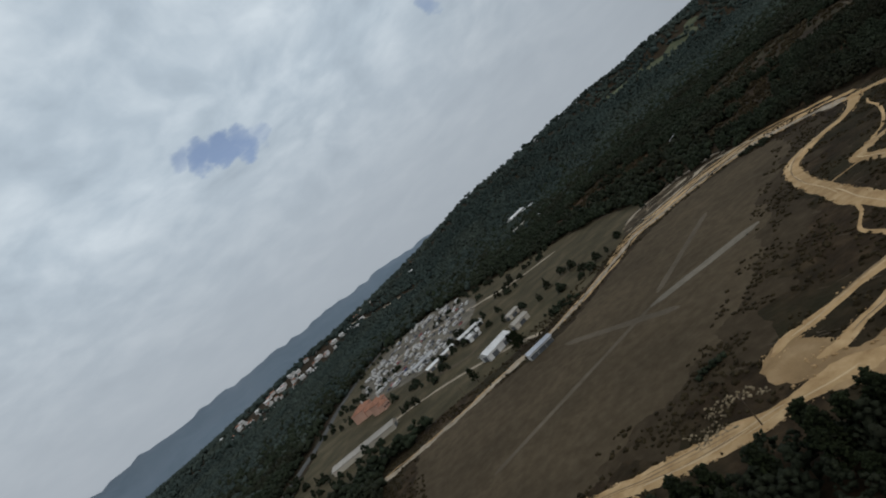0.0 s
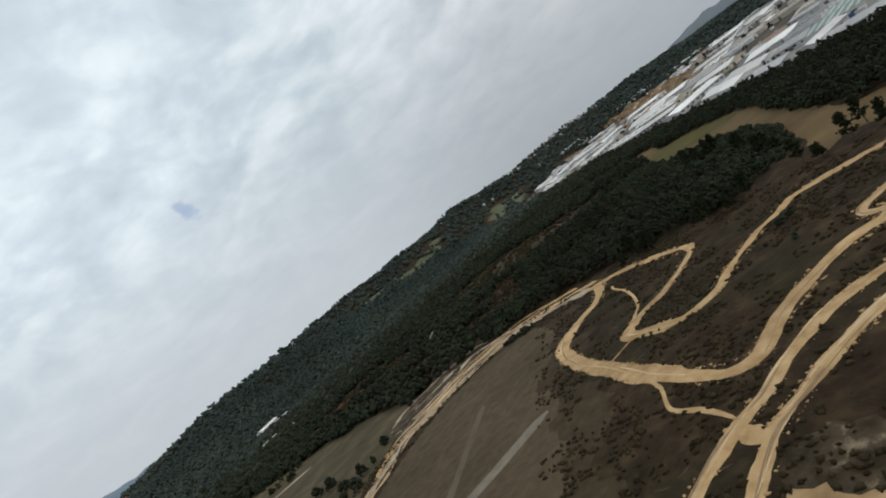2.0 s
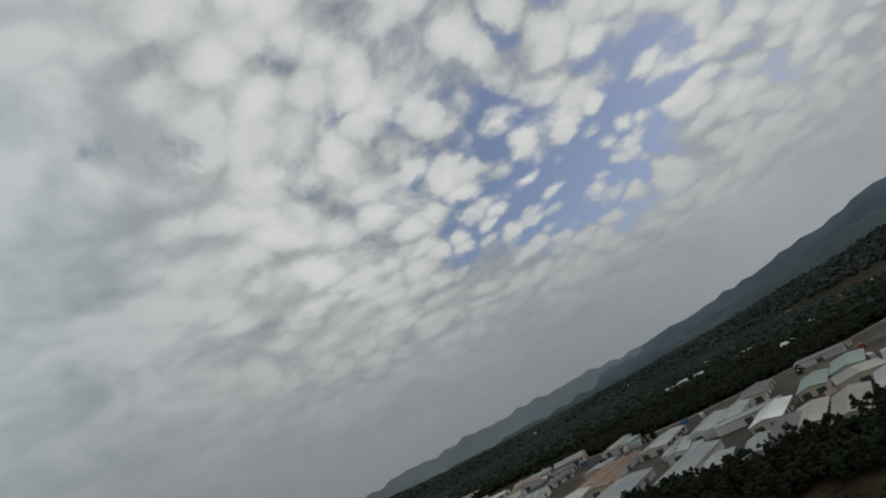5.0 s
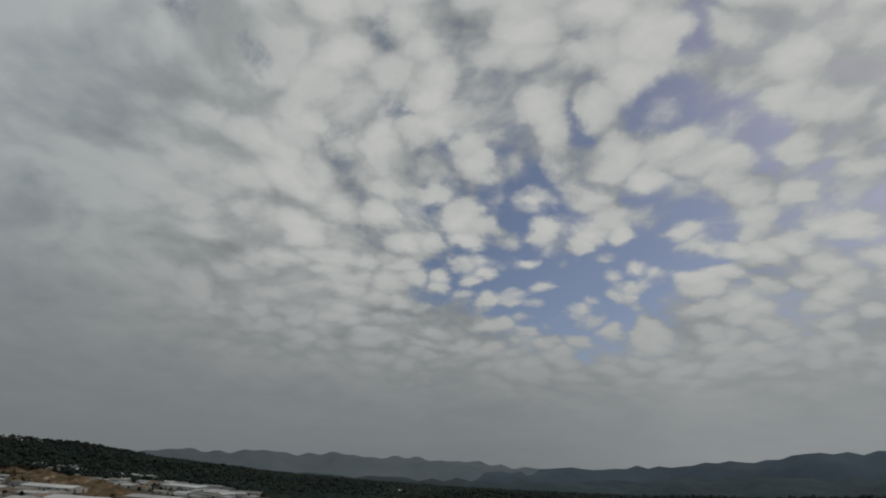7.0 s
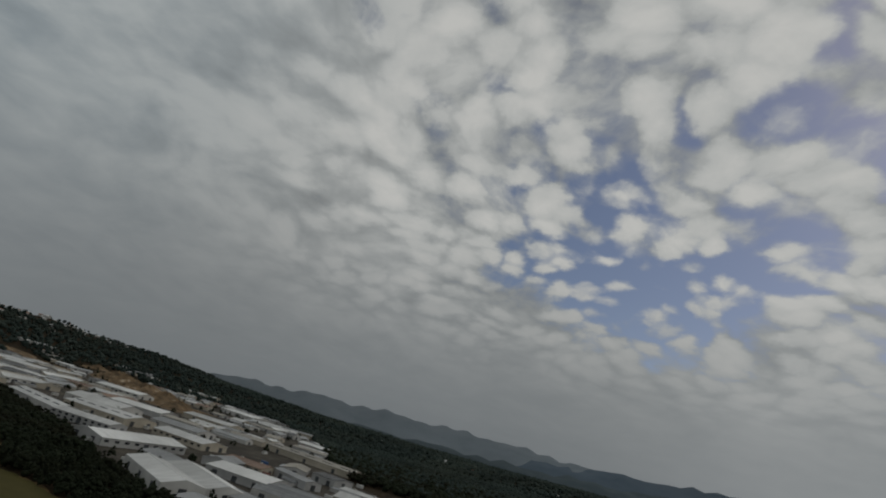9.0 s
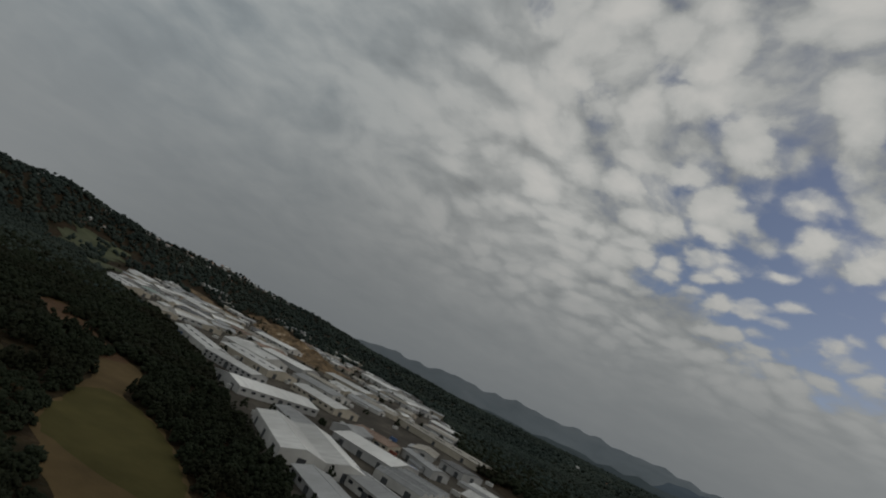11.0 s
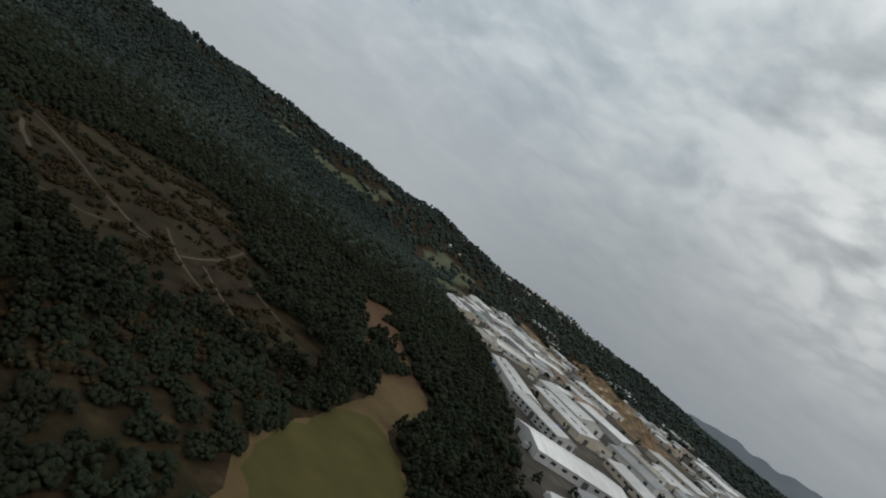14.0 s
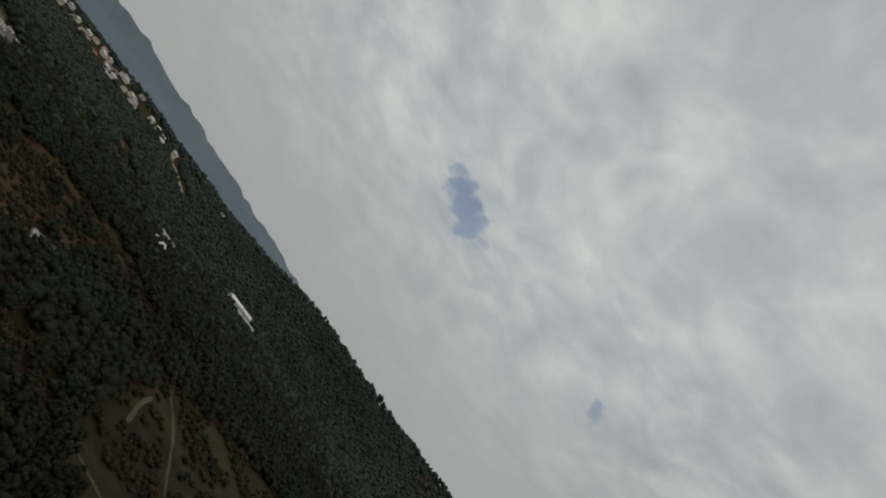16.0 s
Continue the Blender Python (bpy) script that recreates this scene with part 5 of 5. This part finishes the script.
tuft_wood("pine_wood", x[keep], y[keep], 3.8, 5.6, 6.2, 8.8, 3, 60, M["leaf_far"], "dense pine wood covering the low hills, haze put into its colour", True)
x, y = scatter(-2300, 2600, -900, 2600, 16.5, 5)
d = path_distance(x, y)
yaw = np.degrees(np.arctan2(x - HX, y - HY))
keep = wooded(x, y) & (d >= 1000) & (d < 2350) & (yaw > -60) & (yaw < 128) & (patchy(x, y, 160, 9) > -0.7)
# The farthest wood wears the same foliage with painted haze.
tuft_wood("hill_wood", x[keep], y[keep], 5.6, 9.4, 8, 12, 2, 70, M["leaf_far"], "wood covering the distant hills, haze put into its colour", True)
x, y = scatter(-160, 110, 236, 640, 12, 8)
keep = inside(x, y, GRASS) & (patchy(x, y, 30, 4) > np.where(inside(x, y, PARKING), 0.38, 0.08))
tuft_wood("scattered_trees", x[keep], y[keep], 1.2, 2.8, 2.2, 6.5, 22, 80, M["leaf"], "scattered dark trees and bushes on rough grass")
x, y = scatter(-80, 260, 0, 290, 1.7, 11)
rim = near_line(x, y, AIRFIELD[7:], 3.0) | (near_line(x, y, AIRFIELD[7:], 9.0) & (patchy(x, y, 4.5, 71) > 0.25))
clear = (inside(x, y, AIRFIELD) & ~(rim & (x + y > 110))) | near_line(x, y, TRACK_LOOP, 2.7) | near_line(x, y, TRACK_UPPER, 1.8) | near_line(x, y, TRACK_DIAG_1, 1.8) | near_line(x, y, TRACK_DIAG_2, 1.7) | near_line(x, y, TRACK_V, 1.7) | near_line(x, y, TRACK_W, 1.5) | near_line(x, y, TRACK_SOUTH, 2.9) | near_line(x, y, FOOT_PATH, 0.7) | near_line(x, y, FOOT_PATH_2, 0.6) | near_line(x, y, TRACK_EDGE, 2.6) | inside(x, y, SAND)
keep = inside(x, y, HEATH) & ~clear & ~inside(x, y, RUBBLE_FIELD) & (patchy(x, y, 11, 14) + 0.8 * patchy(x, y, 3.1, 17) > -0.05)
r = np.random.RandomState(90)
xs, ys = x[keep], y[keep]
v, f = tufts(np.c_[xs, ys, np.full(len(xs), 0.12)], r.uniform(0.3, 1.0, len(xs)), r.uniform(0.25, 0.75, len(xs)), 91)
tagged(fast_mesh("heath_scrub", v, f, M["scrub"]), "low dark heather and gorse scrub", "scrub", kind="stuff")
off_track = ~(near_line(x, y, TRACK_UPPER, 7) | near_line(x, y, TRACK_LOOP, 6) | near_line(x, y, TRACK_DIAG_1, 5) | near_line(x, y, FOOT_PATH, 3))
thick = inside(x, y, HEATH) & ~inside(x, y, AIRFIELD) & ~clear & off_track & (patchy(x, y, 21, 18) > 0.66) & (r.rand(len(x)) < 0.35)
tuft_wood("heath_thicket", x[thick], y[thick], 0.7, 1.5, 0.9, 2.2, 5, 92, M["leaf"], "dark green thicket of gorse on the heath")
x, y = scatter(100, 360, 260, 530, 3.2, 12)
keep = (inside(x, y, BARREN) | inside(x, y, OPEN_SCRUB)) & (patchy(x, y, 10, 15) + 0.9 * patchy(x, y, 2.7, 19) > np.where(inside(x, y, OPEN_SCRUB), 0.12, 0.0))
on_path = np.zeros(len(x), bool)
for pts, w in SCRUB_PATHS:
    on_path |= near_line(x, y, pts, w + 1.2)
keep &= ~on_path
tuft_wood("barren_scrub", x[keep], y[keep], 0.7, 1.9, 0.7, 2.4, 4, 95, M["scrub"], "low dark scrub in a gap of the wood")
spot = inside(x, y, OPEN_SCRUB) & ~on_path & (patchy(x, y, 6, 20) > 0.55)
tuft_wood("clearing_bushes", x[spot], y[spot], 0.8, 1.9, 1.2, 3.2, 8, 96, M["leaf"], "dark green bushes scattered over a bare clearing")
x, y = scatter(360, 1400, -150, 1150, 30, 13)
keep = inside(x, y, ESTATE) & (patchy(x, y, 50, 16) > 0.28)
tuft_wood("estate_trees", x[keep], y[keep], 2.0, 3.6, 4, 8, 14, 97, M["leaf"], "dark trees in rows between the industrial halls")


def detailed_tree(height, spread, seed, label):
    """A pine: tapered trunk, limbs and a crown of many small needle clumps with gaps."""
    r = np.random.RandomState(seed)
    e = new("pine_tree")
    tagged(e, label, "tree", "single pines by the airfield and fields")
    bm = bmesh.new()

    def limb(a, b, ra, rb):
        a, b = Vector(a), Vector(b)
        q = (b - a).to_track_quat("Z", "Y").to_matrix().to_4x4()
        bmesh.ops.create_cone(bm, cap_ends=True, segments=7, radius1=ra, radius2=rb, depth=(b - a).length, matrix=Matrix.Translation((a + b) / 2) @ q)

    limb((0, 0, -0.3), (0.1, 0.05, height * 0.5), 0.24, 0.15)
    limb((0.1, 0.05, height * 0.5), (0, 0.1, height * 0.95), 0.15, 0.04)
    tips = []
    for k in range(16):
        q = 0.28 + 0.66 * k / 15
        a = k * 2.4 + r.rand()
        ln = spread * (1.05 - 0.75 * (q - 0.28) / 0.66) * r.uniform(0.75, 1.1)
        p = (0.08, 0.05, height * q)
        t = (ln * math.cos(a), ln * math.sin(a), height * q + r.uniform(0.1, 0.9))
        limb(p, t, 0.07, 0.02)
        tips += [(p, t)] * 1
    part("trunk", bm, M["bark"], e)
    cs, rs = [], []
    for p, t in tips:
        for k in range(26):
            q = r.uniform(0.25, 1.08)
            c = np.array(p) * (1 - q) + np.array(t) * q + r.normal(0, 0.32, 3)
            cs.append(c)
            rs.append(r.uniform(0.14, 0.38))
    for k in range(22):
        cs.append((r.normal(0, 0.3), r.normal(0, 0.3), height * r.uniform(0.85, 1.02)))
        rs.append(r.uniform(0.2, 0.45))
    v, f = tufts(np.array(cs), np.array(rs) * 1.25, np.array(rs), seed, 0.5)
    crown = fast_mesh("crown", v, f, M["leaf_near"])
    crown.parent = e
    return e


pines = [detailed_tree(9.5, 2.7, 1, "tall dark pine with a ragged crown"), detailed_tree(7.5, 2.4, 2, "dark pine with a dense rounded crown"), detailed_tree(5.2, 1.9, 3, "young dark pine at the edge of the heath")]
spots = []
r = np.random.RandomState(33)
for x0, y0, x1, y1, n in ((24, 68, 60, 60, 16), (0, 78, 34, 70, 6), (60, 60, 100, 44, 10), (202, 130, 284, 212, 12), (184, 100, 196, 128, 5), (178, 140, 172, 196, 8), (-30, 240, 20, 236, 4), (190, 60, 230, 36, 7)):
    for k in range(n):
        q = r.rand()
        spots.append((x0 + (x1 - x0) * q + r.normal(0, 4), y0 + (y1 - y0) * q + r.normal(0, 4)))
used = [False] * 3
for x, y in spots:
    k = int(r.choice(3, p=(0.4, 0.35, 0.25)))
    if near_line([x], [y], TRACK_SOUTH, 5)[0] or near_line([x], [y], TRACK_DIAG_2, 4)[0] or near_line([x], [y], SAND_EDGE, 5)[0] or inside([x], [y], SAND)[0]:
        continue
    m = pose(x, y, 0, r.normal(0, 2), r.normal(0, 2), r.uniform(0, 360))
    if not used[k]:
        pines[k].matrix_world = m
        used[k] = True
    else:
        copy_thing(pines[k], m)


# ---- broken stone beside the airfield and along the tracks ----
def loose_stones(name, x, y, rmin, rmax, seed, label, mat=None):
    r = np.random.RandomState(seed)
    R = rmin + (rmax - rmin) * r.rand(len(x)) ** 2.5
    v, f = tufts(np.c_[x, y, R * 0.15], R, R * 0.5, seed, 0.5)
    return tagged(fast_mesh(name, v, f, mat or M["stone"]), label, "stones", kind="stuff")


x, y = scatter(60, 150, 230, 306, 1.5, 21)
keep = inside(x, y, RUBBLE_FIELD) & (patchy(x, y, 8, 22) > 0.3)
loose_stones("rubble_stones", x[keep], y[keep], 0.12, 0.5, 101, "scattered white stones and rubble on churned earth")
x, y = scatter(-30, 260, 20, 270, 0.85, 23)
edge = np.zeros(len(x), bool)
for line, w in ((TRACK_LOOP, 2.5), (TRACK_UPPER, 2.1), (TRACK_DIAG_1, 1.7), (TRACK_DIAG_2, 1.6), (TRACK_V, 1.6), (TRACK_W, 1.5), (TRACK_SOUTH, 3.1), (TRACK_EDGE, 2.5)):
    edge |= near_line(x, y, line, w + 0.7) & ~near_line(x, y, line, w - 0.4)
keep = edge & (patchy(x, y, 5, 24) + 0.5 * patchy(x, y, 1.7, 28) > -0.05)
loose_stones("track_stones", x[keep], y[keep], 0.12, 0.6, 102, "crumbled clods of sand along the track edges", M["dirt"])


def bare_scrapes(x, y, seed):
    """Short worn streaks of bare sand between the heather."""
    r = np.random.RandomState(seed)
    vs, fs = [], []
    for cx, cy in zip(x, y):
        a, ln, wd = radians(130) + r.normal(0, 0.5), r.uniform(0.8, 4.5), r.uniform(0.04, 0.16)
        k, base = 7, len(vs)
        for i in range(k):
            q = i / (k - 1) - 0.5
            w = wd * (1 - 4 * q * q) * r.uniform(0.5, 1.3) + 0.04
            px_, py_ = cx + ln * q * math.cos(a) + r.normal(0, 0.15), cy + ln * q * math.sin(a) + r.normal(0, 0.15)
            vs += [(px_ - w * math.sin(a), py_ + w * math.cos(a), 0.045), (px_ + w * math.sin(a), py_ - w * math.cos(a), 0.045)]
        fs += [(base + 2 * i + 1, base + 2 * i + 3, base + 2 * i + 2, base + 2 * i) for i in range(k - 1)]
    return tagged(link_mesh("bare_scrapes", vs, fs, M["trodden"]), "small worn streaks of bare sand between heather", "sand", kind="stuff")


x, y = scatter(-60, 250, 10, 280, 6.0, 25)
keep = inside(x, y, HEATH) & ~inside(x, y, AIRFIELD) & ~inside(x, y, SAND) & (patchy(x, y, 17, 26) > 0.3)
bare_scrapes(x[keep], y[keep], 27)


def wooden_pole(x, y, h, label):
    """A leaning wooden pole with a crossarm and insulators."""
    e = new("utility_pole")
    e.matrix_world = pose(x, y, 0, 1.5, -1, 40)
    tagged(e, label, "pole", "wooden poles by the tracks")
    bm = bmesh.new()
    bmesh.ops.create_cone(bm, cap_ends=True, segments=10, radius1=0.14, radius2=0.09, depth=h + 0.4, matrix=Matrix.Translation((0, 0, h / 2 - 0.2)))
    part("shaft", bm, M["bark"], e)
    part("crossarm", box_bm(-0.7, 0.7, -0.06, 0.06, h - 0.5, h - 0.38, 0.02), M["bark"], e)
    for sx in (-0.55, 0.55):
        bm = bmesh.new()
        bmesh.ops.create_cone(bm, cap_ends=True, segments=8, radius1=0.05, radius2=0.03, depth=0.16, matrix=Matrix.Translation((sx, 0, h - 0.30)))
        part("insulator", bm, WALLS["white"], e)


for x, y in ((22.6, 86.7), (-33, 226), (236, 18.6), (158, 126)):
    wooden_pole(x, y, 7, "thin grey wooden pole beside the dirt tracks")


def container(colour, label):
    """A ribbed steel box with end doors and corner posts."""
    e = new("container")
    tagged(e, label, "container", "steel containers in the estate yards")
    m = material(colour[0] + "_container_steel", [colour[1], tuple(v * 1.3 for v in colour[1])], 0.8, 6, rough=0.6)
    part("body", box_bm(-1.2, 1.2, -3.0, 3.0, 0.1, 2.6, 0.04), m, e)
    for sx in (-1, 1):
        part("door", box_bm(sx * 0.6 - 0.55, sx * 0.6 + 0.55, 3.0, 3.06, 0.2, 2.5, 0.02), m, e)
    return e


boxes = [container(c, f"{c[0]} steel container standing in a yard") for c in (("blue", (0.05, 0.10, 0.22)), ("rust-red", (0.20, 0.06, 0.04)), ("white", (0.5, 0.5, 0.48)))]
x, y = scatter(300, 720, -100, 560, 27, 41)
keep = inside(x, y, ESTATE) & inside(x - 8, y, ESTATE) & (patchy(x, y, 25, 42) > 0.15)
for k, (a, b) in enumerate(zip(x[keep][:90], y[keep][:90])):
    m = pose(a, b, 0.05, 0, 0, rng.choice([79, -11]) + rng.uniform(-6, 6))
    if k < 3:
        boxes[k].matrix_world = m
    else:
        copy_thing(boxes[rng.choice([0, 1, 2, 2])], m)

x, y = scatter(8, 34, 86, 104, 0.9, 51)
keep = inside(x, y, [(10, 98), (18, 103), (28, 99), (30, 93), (20, 90), (12, 93)]) & (patchy(x, y, 4, 52) > -0.1)
r = np.random.RandomState(53)
v, f = tufts(np.c_[x[keep], y[keep], np.full(keep.sum(), 0.1)], r.uniform(0.15, 0.6, keep.sum()), r.uniform(0.1, 0.4, keep.sum()), 54)
tagged(fast_mesh("dry_brush", v, f, M["dry_brush"]), "pale dry brushwood heaped beside the sandy track", "brushwood", kind="stuff")

gx, gy = np.concatenate([np.c_[cx + r.normal(0, sd, k), cy + r.normal(0, sd, k)] for cx, cy, sd, k in ((452, 440, 2.5, 7), (424, 388, 4, 12), (410, 356, 6, 30), (421, 366, 5, 16), (434, 404, 3, 7), (214, 100, 3, 4), (262, 146, 2, 3))]).T
tuft_wood("field_trees", gx, gy, 1.6, 2.8, 3, 6, 20, 99, M["leaf"], "small dark clumps of trees standing in the dry field")
